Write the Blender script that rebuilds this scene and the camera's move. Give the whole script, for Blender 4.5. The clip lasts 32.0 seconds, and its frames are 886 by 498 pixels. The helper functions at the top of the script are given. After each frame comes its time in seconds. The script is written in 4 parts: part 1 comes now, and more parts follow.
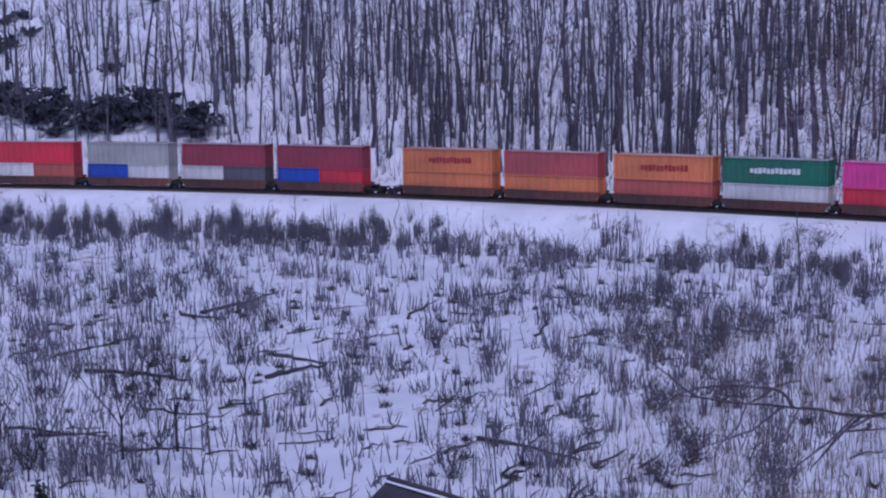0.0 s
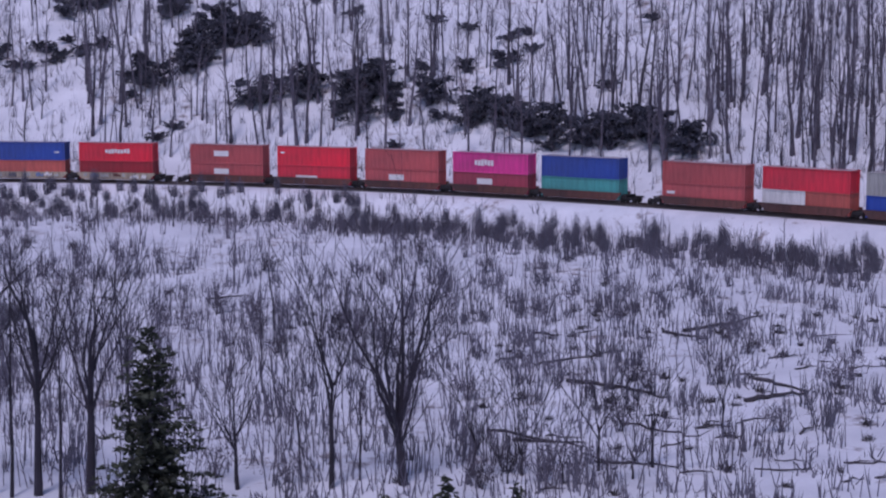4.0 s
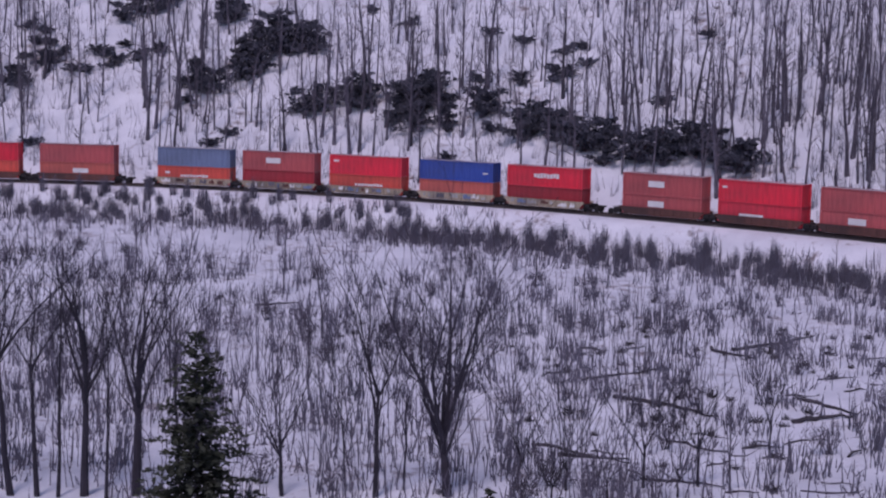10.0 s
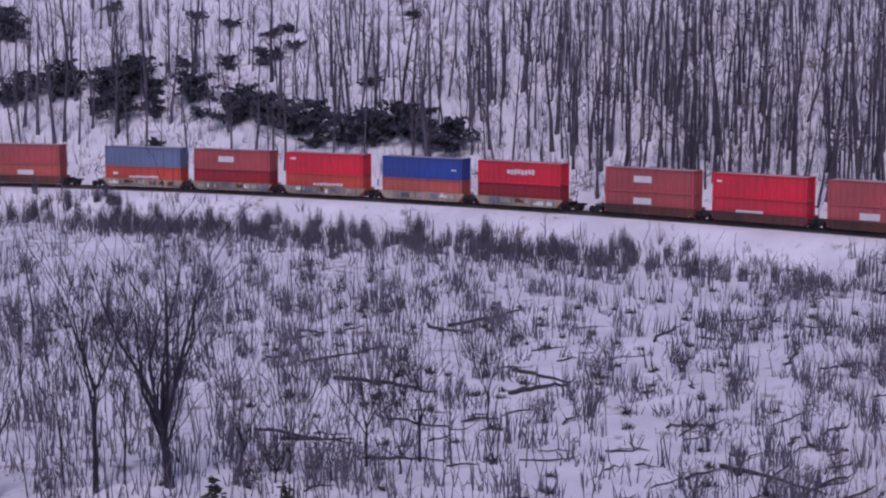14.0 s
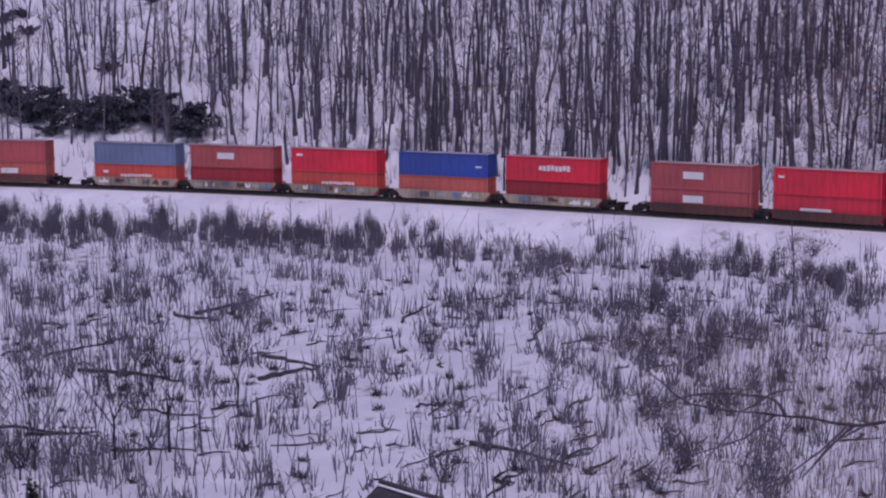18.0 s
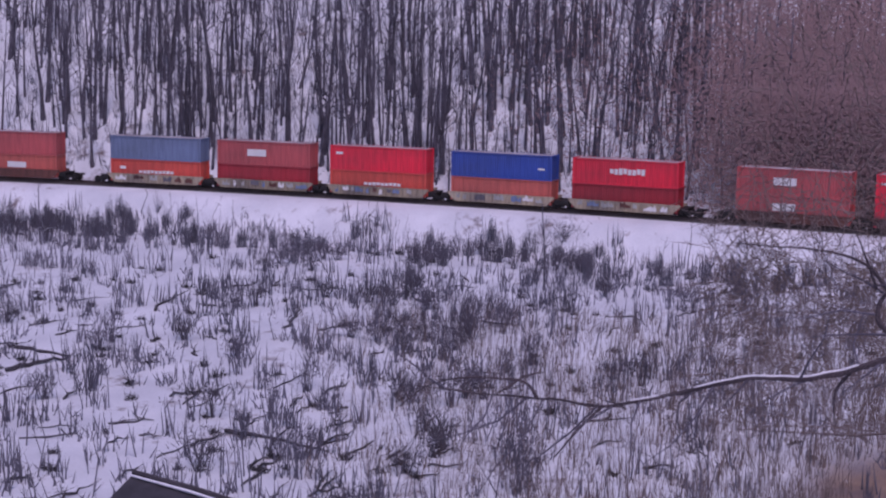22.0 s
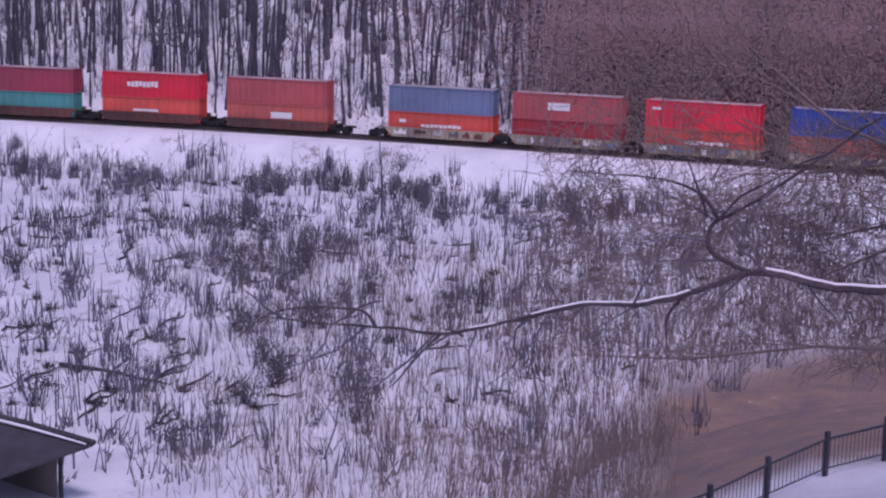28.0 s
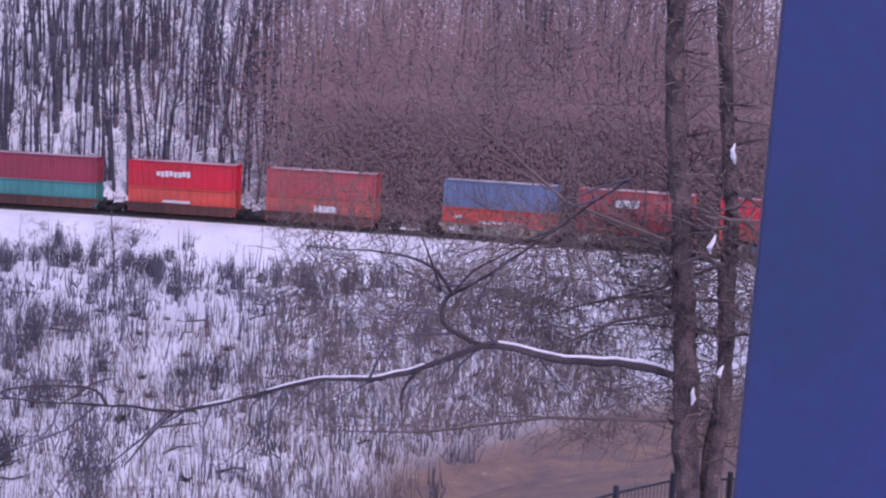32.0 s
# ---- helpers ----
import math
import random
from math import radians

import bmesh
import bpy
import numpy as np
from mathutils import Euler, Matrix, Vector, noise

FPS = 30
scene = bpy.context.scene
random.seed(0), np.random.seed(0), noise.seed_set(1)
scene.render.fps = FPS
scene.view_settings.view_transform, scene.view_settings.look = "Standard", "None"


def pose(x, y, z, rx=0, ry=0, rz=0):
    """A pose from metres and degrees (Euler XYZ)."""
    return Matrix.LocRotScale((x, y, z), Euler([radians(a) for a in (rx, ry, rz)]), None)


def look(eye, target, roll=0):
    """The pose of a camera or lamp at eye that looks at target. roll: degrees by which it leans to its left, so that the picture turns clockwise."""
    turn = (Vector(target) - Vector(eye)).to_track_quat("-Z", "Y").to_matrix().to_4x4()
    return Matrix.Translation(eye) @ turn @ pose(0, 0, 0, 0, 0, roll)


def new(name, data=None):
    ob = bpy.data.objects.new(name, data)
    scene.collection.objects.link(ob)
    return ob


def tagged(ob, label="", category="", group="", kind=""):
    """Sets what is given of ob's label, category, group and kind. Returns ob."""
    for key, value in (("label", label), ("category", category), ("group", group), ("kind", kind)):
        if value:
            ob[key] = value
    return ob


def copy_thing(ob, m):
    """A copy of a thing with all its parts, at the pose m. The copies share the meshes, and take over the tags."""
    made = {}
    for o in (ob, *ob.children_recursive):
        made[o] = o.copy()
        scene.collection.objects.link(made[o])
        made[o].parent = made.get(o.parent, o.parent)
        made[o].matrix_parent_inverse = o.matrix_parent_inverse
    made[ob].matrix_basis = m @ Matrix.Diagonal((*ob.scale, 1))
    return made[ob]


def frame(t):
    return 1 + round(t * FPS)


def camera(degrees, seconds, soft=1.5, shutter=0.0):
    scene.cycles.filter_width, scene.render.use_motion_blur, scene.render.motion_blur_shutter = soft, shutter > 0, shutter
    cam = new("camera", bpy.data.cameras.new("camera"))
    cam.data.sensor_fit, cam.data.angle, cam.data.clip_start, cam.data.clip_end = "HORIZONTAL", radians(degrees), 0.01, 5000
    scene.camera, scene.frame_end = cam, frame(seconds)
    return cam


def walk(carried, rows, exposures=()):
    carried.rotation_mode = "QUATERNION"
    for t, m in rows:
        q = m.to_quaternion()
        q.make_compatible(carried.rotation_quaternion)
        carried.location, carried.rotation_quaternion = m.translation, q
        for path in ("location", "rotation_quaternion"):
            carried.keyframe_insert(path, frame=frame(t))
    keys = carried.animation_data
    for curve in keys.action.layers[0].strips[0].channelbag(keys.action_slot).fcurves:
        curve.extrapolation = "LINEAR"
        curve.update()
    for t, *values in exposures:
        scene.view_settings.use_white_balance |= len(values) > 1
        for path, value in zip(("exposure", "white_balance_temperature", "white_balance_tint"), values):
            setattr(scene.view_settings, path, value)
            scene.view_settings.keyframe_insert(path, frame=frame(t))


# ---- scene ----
# ---- the camera and its path ----
cam = camera(30.0, 32.0, soft=2.2)
EYE = (0.0, 0.0, 23.3)
TURNS = (
    (0.0, 81.846, 0.842, -18.658), (0.5, 82.027, 1.558, -15.939), (1.0, 82.231, 0.135, -13.043), (1.5, 82.293, 0.488, -10.77),
    (2.0, 82.238, 0.438, -8.774), (2.5, 82.314, 0.306, -7.197), (3.0, 82.489, 0.241, -5.504), (3.5, 82.708, -0.001, -3.539),
    (4.0, 82.615, 0.065, -1.675), (4.5, 83.146, -0.205, -2.052), (6.5, 83.727, 0.263, -0.245), (7.0, 83.791, 0.331, -0.214),
    (7.5, 83.704, 0.758, -0.478), (8.0, 83.581, 0.55, -0.432), (8.5, 83.113, -0.848, -0.042), (9.0, 83.141, -0.894, 0.021),
    (9.5, 83.241, -0.82, -0.001), (10.0, 83.003, -1.183, 0.224), (10.5, 82.53, -1.359, 0.394), (11.0, 82.416, -1.261, -0.157),
    (11.5, 82.367, -1.081, -1.405), (12.0, 82.511, -0.928, -3.183), (12.5, 82.611, -0.761, -4.891), (13.0, 82.793, -0.514, -6.948),
    (13.5, 82.637, -0.072, -8.289), (14.0, 82.532, -0.235, -9.826), (14.5, 82.519, -0.196, -11.011), (16.5, 82.2, -0.365, -15.662),
    (17.0, 82.258, -0.307, -16.83), (17.5, 82.018, -0.065, -17.686), (18.0, 81.984, 0.084, -18.726), (18.5, 82.037, -0.134, -19.871),
    (19.0, 81.955, -0.33, -20.923), (19.5, 81.595, -0.669, -21.842), (20.0, 81.477, -0.726, -22.971), (20.5, 81.354, -0.926, -24.029),
    (21.0, 81.51, -0.89, -25.204), (21.5, 81.568, -0.729, -26.389), (22.0, 81.574, -0.902, -27.138), (22.5, 81.351, -1.047, -27.884),
    (23.0, 81.185, -1.373, -28.631), (23.5, 81.124, -1.701, -29.061), (24.0, 80.967, -1.665, -29.655), (24.5, 80.958, -1.686, -30.422),
    (25.0, 81.025, -1.712, -31.636), (25.5, 80.85, -1.712, -32.746), (27.5, 79.06, -1.516, -32.154), (28.0, 79.236, -1.397, -32.754),
    (28.5, 79.296, -1.855, -34.008), (29.0, 80.937, -1.758, -35.275), (29.5, 80.1, -1.733, -35.76), (30.0, 80.18, -2.017, -36.299),
    (30.5, 79.807, -2.27, -37.502), (31.0, 80.262, -2.307, -38.95), (31.5, 81.109, -2.307, -40.338), (32.0, 82.15, -2.626, -41.83),
)
walk(cam, [(t, pose(*EYE, rx, ry, rz)) for t, rx, ry, rz in TURNS],
     exposures=[(0, -0.12, 5280, 36), (4, -0.17, 5740, 37), (9, -0.18, 6130, 40), (19, -0.19, 6080, 46), (23, -0.06, 6060, 48), (25, 0.0, 6060, 49), (28, 0.12, 6040, 50), (30.5, 0.17, 5960, 50), (32, 0.42, 5920, 48)])

# ---- light ----
world = bpy.data.worlds.new("winter_sky")
scene.world = world
world.use_nodes = True
sky = world.node_tree.nodes.new("ShaderNodeTexSky")
sky.sky_type = "NISHITA"
sky.sun_disc = False
sky.sun_elevation, sky.sun_rotation = radians(58), radians(200)
world.node_tree.links.new(sky.outputs[0], world.node_tree.nodes["Background"].inputs[0])
world.node_tree.nodes["Background"].inputs[1].default_value = 0.10
sun = new("sun", bpy.data.lights.new("sun", "SUN"))
sun.data.energy, sun.data.angle, sun.data.color = 1.6, radians(12), (1.0, 0.95, 0.9)
sun.matrix_world = look((0, 60, 330), (60, 250, 0))


# ---- materials ----
def surface(name, colour, rough=0.8, metal=0.0, vary=0.25, scale=2.0, bump=0.0, second=None, blotch=0.25, sway=0.0, streak=0.0):
    """A painted or natural surface: base colour broken by fine grain and by large stains, with relief."""
    m = bpy.data.materials.new(name)
    m.use_nodes = True
    nt = m.node_tree
    b = nt.nodes["Principled BSDF"]
    b.inputs["Roughness"].default_value, b.inputs["Metallic"].default_value = rough, metal
    tc = nt.nodes.new("ShaderNodeTexCoord")
    fine, wide = nt.nodes.new("ShaderNodeTexNoise"), nt.nodes.new("ShaderNodeTexNoise")
    fine.inputs["Scale"].default_value, fine.inputs["Detail"].default_value = scale * 6, 6
    wide.inputs["Scale"].default_value, wide.inputs["Detail"].default_value = scale * blotch, 4
    for t in (fine, wide):
        nt.links.new(tc.outputs["Object"], t.inputs["Vector"])
    ramp = nt.nodes.new("ShaderNodeValToRGB")
    ramp.color_ramp.elements[0].position, ramp.color_ramp.elements[1].position = 0.35, 0.68
    second = second or tuple(c * (1 - vary) for c in colour)
    ramp.color_ramp.elements[0].color, ramp.color_ramp.elements[1].color = (*second, 1), (*colour, 1)
    nt.links.new(wide.outputs["Fac"], ramp.inputs["Fac"])
    mix = nt.nodes.new("ShaderNodeMix")
    mix.data_type, mix.blend_type = "RGBA", "MULTIPLY"
    mix.inputs["Factor"].default_value = 1
    grain = nt.nodes.new("ShaderNodeMapRange")
    grain.inputs["To Min"].default_value, grain.inputs["To Max"].default_value = 1 - vary, 1 + vary * 0.5
    nt.links.new(fine.outputs["Fac"], grain.inputs["Value"])
    nt.links.new(ramp.outputs["Color"], mix.inputs["A"])
    nt.links.new(grain.outputs["Result"], mix.inputs["B"])
    last = mix.outputs["Result"]
    if streak:
        # Random vertical streaks: grime, and rib shading put into the paint colour.
        mp, streak_noise = nt.nodes.new("ShaderNodeMapping"), nt.nodes.new("ShaderNodeTexNoise")
        mp.inputs["Scale"].default_value = (3.2, 3.2, 0.28)
        streak_noise.inputs["Scale"].default_value, streak_noise.inputs["Detail"].default_value, streak_noise.inputs["Roughness"].default_value = 1.0, 7, 0.7
        nt.links.new(tc.outputs["Object"], mp.inputs["Vector"])
        nt.links.new(mp.outputs["Vector"], streak_noise.inputs["Vector"])
        grime_shade = nt.nodes.new("ShaderNodeMapRange")
        grime_shade.inputs["From Min"].default_value, grime_shade.inputs["From Max"].default_value = 0.32, 0.62
        grime_shade.inputs["To Min"].default_value, grime_shade.inputs["To Max"].default_value = 1 - streak, 1.12
        nt.links.new(streak_noise.outputs["Fac"], grime_shade.inputs["Value"])
        streaked = nt.nodes.new("ShaderNodeMix")
        streaked.data_type, streaked.blend_type = "RGBA", "MULTIPLY"
        streaked.inputs["Factor"].default_value = 1
        nt.links.new(last, streaked.inputs["A"])
        nt.links.new(grime_shade.outputs["Result"], streaked.inputs["B"])
        last = streaked.outputs["Result"]
    if sway:
        info = nt.nodes.new("ShaderNodeObjectInfo")
        hsv = nt.nodes.new("ShaderNodeHueSaturation")
        rng = nt.nodes.new("ShaderNodeMapRange")
        rng.inputs["To Min"].default_value, rng.inputs["To Max"].default_value = 1 - sway, 1 + sway
        nt.links.new(info.outputs["Random"], rng.inputs["Value"])
        nt.links.new(rng.outputs["Result"], hsv.inputs["Value"])
        nt.links.new(last, hsv.inputs["Color"])
        last = hsv.outputs["Color"]
    nt.links.new(last, b.inputs["Base Color"])
    if bump:
        bp = nt.nodes.new("ShaderNodeBump")
        bp.inputs["Strength"].default_value, bp.inputs["Distance"].default_value = bump, 0.1
        nt.links.new(fine.outputs["Fac"], bp.inputs["Height"])
        nt.links.new(bp.outputs["Normal"], b.inputs["Normal"])
    return m


def ground_mat():
    """Snow over brown litter: the litter shows in small gaps, and lies bare on the camera's own hill."""
    m = surface("snow_ground", (0.75, 0.77, 0.805), 0.7, vary=0.16, scale=0.7, bump=0.8, second=(0.60, 0.62, 0.66))
    nt = m.node_tree
    b = nt.nodes["Principled BSDF"]
    old = b.inputs["Base Color"].links[0].from_socket
    geo = nt.nodes.new("ShaderNodeNewGeometry")
    n1, n2 = nt.nodes.new("ShaderNodeTexNoise"), nt.nodes.new("ShaderNodeTexNoise")
    n1.inputs["Scale"].default_value, n1.inputs["Detail"].default_value, n1.inputs["Roughness"].default_value = 0.45, 8, 0.7
    n2.inputs["Scale"].default_value, n2.inputs["Detail"].default_value = 0.06, 3
    for n in (n1, n2):
        nt.links.new(geo.outputs["Position"], n.inputs["Vector"])
    add = nt.nodes.new("ShaderNodeMath")
    add.operation = "MULTIPLY_ADD"
    add.inputs[1].default_value = 0.5
    nt.links.new(n2.outputs["Fac"], add.inputs[0])
    nt.links.new(n1.outputs["Fac"], add.inputs[2])
    ramp = nt.nodes.new("ShaderNodeValToRGB")
    ramp.color_ramp.elements[0].position, ramp.color_ramp.elements[1].position = 0.84, 0.98
    nt.links.new(add.outputs[0], ramp.inputs["Fac"])
    bare = nt.nodes.new("ShaderNodeAttribute")
    bare.attribute_name = "bare"
    mx = nt.nodes.new("ShaderNodeMath")
    mx.operation = "MAXIMUM"
    nt.links.new(ramp.outputs["Color"], mx.inputs[0])
    nb = nt.nodes.new("ShaderNodeMath")
    nb.operation = "MULTIPLY"
    lim = nt.nodes.new("ShaderNodeMapRange")
    lim.inputs["From Min"].default_value, lim.inputs["From Max"].default_value = 0.22, 0.34
    nt.links.new(n1.outputs["Fac"], lim.inputs["Value"])
    nt.links.new(bare.outputs["Fac"], nb.inputs[0])
    nt.links.new(lim.outputs["Result"], nb.inputs[1])
    nt.links.new(nb.outputs[0], mx.inputs[1])
    mix = nt.nodes.new("ShaderNodeMix")
    mix.data_type = "RGBA"
    nt.links.new(mx.outputs[0], mix.inputs["Factor"])
    nt.links.new(old, mix.inputs["A"])
    litter = nt.nodes.new("ShaderNodeValToRGB")
    litter.color_ramp.elements[0].position, litter.color_ramp.elements[1].position = 0.38, 0.62
    litter.color_ramp.elements[0].color, litter.color_ramp.elements[1].color = (0.25, 0.165, 0.115, 1), (0.15, 0.11, 0.105, 1)
    nt.links.new(n1.outputs["Fac"], litter.inputs["Fac"])
    nt.links.new(litter.outputs["Color"], mix.inputs["B"])
    nt.links.new(mix.outputs["Result"], b.inputs["Base Color"])
    return m


SNOW = ground_mat()
SNOW_CAP = surface("snow_cap", (0.82, 0.82, 0.85), 0.7, vary=0.06, scale=2, bump=0.3)
BARK = surface("grey_bark", (0.155, 0.14, 0.17), 0.9, vary=0.4, scale=3, bump=0.6, second=(0.065, 0.059, 0.08), sway=0.4)
TWIG = surface("twig_bark", (0.13, 0.117, 0.147), 0.9, vary=0.3, scale=2, sway=0.35)
DARK_BARK = surface("dark_valley_bark", (0.042, 0.037, 0.054), 0.9, vary=0.4, scale=3, bump=0.6, second=(0.025, 0.022, 0.031), sway=0.25)
BRUSH = surface("brush_stems", (0.19, 0.182, 0.225), 0.9, vary=0.35, scale=0.3, second=(0.09, 0.087, 0.115))
BRANCH_BARK = surface("dark_branch_bark", (0.12, 0.092, 0.1), 0.9, vary=0.5, scale=3, bump=0.8, second=(0.045, 0.036, 0.043))
BROWN_TWIG = surface("brown_twigs", (0.23, 0.175, 0.16), 0.9, vary=0.3, scale=1)
TWIG_HAZE = surface("brown_twig_haze", (0.27, 0.178, 0.175), 0.9, vary=0.08, scale=0.25, second=(0.235, 0.155, 0.155))
NEEDLE = surface("evergreen_needles", (0.10, 0.105, 0.135), 0.85, vary=0.4, scale=1.5, second=(0.045, 0.048, 0.068), sway=0.25)
SPRUCE_NEEDLE = surface("spruce_needles", (0.062, 0.075, 0.042), 0.85, vary=0.5, scale=1.5, second=(0.022, 0.027, 0.02))
NEAR_BARK = surface("rough_brown_bark", (0.25, 0.175, 0.16), 0.95, vary=0.55, scale=3, bump=1.0, second=(0.06, 0.044, 0.046), blotch=0.8)
LOG = surface("weathered_log", (0.07, 0.061, 0.07), 0.9, vary=0.4, scale=2, bump=0.5)
BALLAST = surface("ballast_stone", (0.16, 0.145, 0.14), 0.95, vary=0.5, scale=3, bump=0.8)
STEEL = surface("rail_steel", (0.12, 0.09, 0.08), 0.5, 0.7, vary=0.3, scale=2)
TIMBER = surface("sleeper_timber", (0.06, 0.05, 0.045), 0.9, vary=0.4, scale=3)
DARK_STEEL = surface("dark_running_gear", (0.035, 0.03, 0.03), 0.7, 0.3, vary=0.4, scale=3)
WELL_BROWN = surface("brown_car_paint", (0.16, 0.06, 0.045), 0.7, vary=0.4, scale=1, second=(0.08, 0.04, 0.035), sway=0.15, streak=0.4)
WELL_YELLOW = surface("faded_yellow_car_paint", (0.50, 0.41, 0.28), 0.75, vary=0.4, scale=1.6, second=(0.26, 0.22, 0.18), sway=0.2, streak=0.5)
PALE_ROOF = surface("pale_roof_steel", (0.6, 0.57, 0.58), 0.8, vary=0.3, scale=1, second=(0.3, 0.25, 0.26))
WHITE = surface("white_paint", (0.75, 0.74, 0.72), 0.6, vary=0.12, scale=2)
ROOF = surface("dark_shingles", (0.06, 0.056, 0.068), 0.9, vary=0.4, scale=4, bump=0.4)
SIDING = surface("weathered_siding", (0.22, 0.19, 0.17), 0.8, vary=0.3, scale=2)
FENCE = surface("dark_fence_paint", (0.03, 0.035, 0.05), 0.6, vary=0.3, scale=3)
BLUE_FILL = surface("blue_fill_colour", (0.036, 0.055, 0.21), 0.7, vary=0.3, scale=1.6, second=(0.026, 0.05, 0.14))
PAINTS = {
    "red": (0.70, 0.035, 0.06), "bright_red": (0.80, 0.03, 0.055), "brown": (0.52, 0.10, 0.10), "maroon": (0.36, 0.05, 0.08),
    "dark_red": (0.40, 0.025, 0.035), "orange": (0.74, 0.22, 0.08), "green": (0.015, 0.17, 0.10), "pink": (0.80, 0.06, 0.30),
    "blue": (0.03, 0.075, 0.33), "teal": (0.06, 0.33, 0.30), "grey": (0.42, 0.42, 0.39), "white": (0.72, 0.71, 0.68),
    "slate": (0.17, 0.23, 0.36), "orange_red": (0.74, 0.10, 0.065), "rust": (0.55, 0.12, 0.09), "dark_grey": (0.14, 0.13, 0.15),
    "royal_blue": (0.02, 0.08, 0.45),
}
PAINT = {k: surface(k + "_container_paint", v, 0.55, 0.0, vary=0.18, scale=1.2, second=tuple(c * 0.76 + 0.015 for c in v), streak=0.24, sway=0.1) for k, v in PAINTS.items()}


# ---- building helpers ----
class Geo:
    """Vertices and faces gathered before they become one mesh."""

    def __init__(self):
        self.v, self.f = [], []

    def tube(self, p, q, r0, r1, sides=5, cap=False):
        d = (q - p).normalized()
        u = d.cross(Vector((0.31, 0.17, 0.93))).normalized()
        if u.length < 0.5:
            u = Vector((1, 0, 0))
        w = d.cross(u)
        k = len(self.v)
        for c, r in ((p, r0), (q, r1)):
            for i in range(sides):
                a = 2 * math.pi * i / sides
                self.v.append(c + (u * math.cos(a) + w * math.sin(a)) * r)
        for i in range(sides):
            j = (i + 1) % sides
            self.f.append((k + i, k + j, k + sides + j, k + sides + i))
        if cap:
            self.f.append(tuple(k + i for i in reversed(range(sides))))
            self.f.append(tuple(k + sides + i for i in range(sides)))
        return self

    def path(self, pts, radii, sides=6):
        """One closed tube through many points."""
        k = len(self.v)
        for i, p in enumerate(pts):
            d = (pts[min(i + 1, len(pts) - 1)] - pts[max(i - 1, 0)]).normalized()
            u = d.cross(Vector((0.31, 0.87, 0.13) if abs(d.z) > 0.7 else (0.05, 0.1, 1))).normalized()
            w = d.cross(u)
            for j in range(sides):
                a = 2 * math.pi * j / sides
                self.v.append(p + (u * math.cos(a) + w * math.sin(a)) * radii[i])
        for i in range(len(pts) - 1):
            for j in range(sides):
                a, b = k + i * sides + j, k + i * sides + (j + 1) % sides
                self.f.append((a, b, b + sides, a + sides))
        self.f.append(tuple(k + j for j in reversed(range(sides))))
        e = k + (len(pts) - 1) * sides
        self.f.append(tuple(e + j for j in range(sides)))
        return self

    def cone(self, p, q, r):
        d = (q - p).normalized()
        u = d.cross(Vector((0.31, 0.87, 0.23))).normalized()
        w = d.cross(u)
        k = len(self.v)
        for i in range(3):
            a = 2.094 * i
            self.v.append(p + (u * math.cos(a) + w * math.sin(a)) * r)
        self.v.append(q)
        self.f += [(k, k + 1, k + 3), (k + 1, k + 2, k + 3), (k + 2, k, k + 3)]
        return self

    def box(self, x0, y0, z0, x1, y1, z1, m=None):
        k = len(self.v)
        pts = [Vector((x, y, z)) for z in (z0, z1) for y in (y0, y1) for x in (x0, x1)]
        self.v += [m @ p for p in pts] if m else pts
        for f in ((0, 2, 3, 1), (4, 5, 7, 6), (0, 1, 5, 4), (2, 6, 7, 3), (0, 4, 6, 2), (1, 3, 7, 5)):
            self.f.append(tuple(k + i for i in f))
        return self

    def leaf(self, p, n, size, rng):
        u = n.cross(Vector((rng.uniform(-1, 1), rng.uniform(-1, 1), rng.uniform(-1, 1)))).normalized() * size
        w = n.cross(u).normalized() * size * 0.6
        k = len(self.v)
        self.v += [p - u, p + w + n * size * 0.15, p + u, p - w + n * size * 0.15]
        self.f += [(k, k + 1, k + 2), (k, k + 2, k + 3)]
        return self

    def mesh(self, name, material, smooth_shade=False):
        me = bpy.data.meshes.new(name)
        me.from_pydata([tuple(p) for p in self.v], [], self.f)
        me.materials.append(material)
        if smooth_shade:
            me.polygons.foreach_set("use_smooth", [True] * len(me.polygons))
        me.update()
        return me


def part(name, geo, material, parent, label="", m=None):
    """One mesh object under a thing or a part; geo is a Geo or a ready mesh."""
    me = geo.mesh(name, material) if isinstance(geo, Geo) else geo
    ob = new(name, me)
    ob.parent = parent
    if m is not None:
        ob.matrix_basis = m
    if label:
        tagged(ob, label)
    return ob


def thing(name, m, label, category, group="", kind="", data=None):
    ob = new(name, data)
    ob.matrix_basis = m
    return tagged(ob, label, category, group, kind)


# ---- the lie of the land ----
A0, B0, C0 = 247.56, -0.5375, -0.003408


def track_y(x):
    """The railway's curve: the northing of the track at an easting."""
    if x < -70:
        return track_y(-70) + (B0 - 2 * C0 * 70) * (x + 70)
    return A0 + B0 * x + C0 * x * x


def track_slope(x):
    return B0 + 2 * C0 * max(x, -70)


def offset(x, y):
    """Distance from the track, uphill side positive."""
    return (y - track_y(x)) / math.sqrt(1 + track_slope(x) ** 2)


def smooth(a, b, v):
    v = min(1, max(0, (v - a) / (b - a)))
    return v * v * (3 - 2 * v)


def waves(x, y):
    return (math.sin(x * .13 + 1.3 * math.sin(y * .07)) + math.sin(y * .17 + x * .05 + 2) + .5 * math.sin(x * .41 - y * .33)) / 2.5


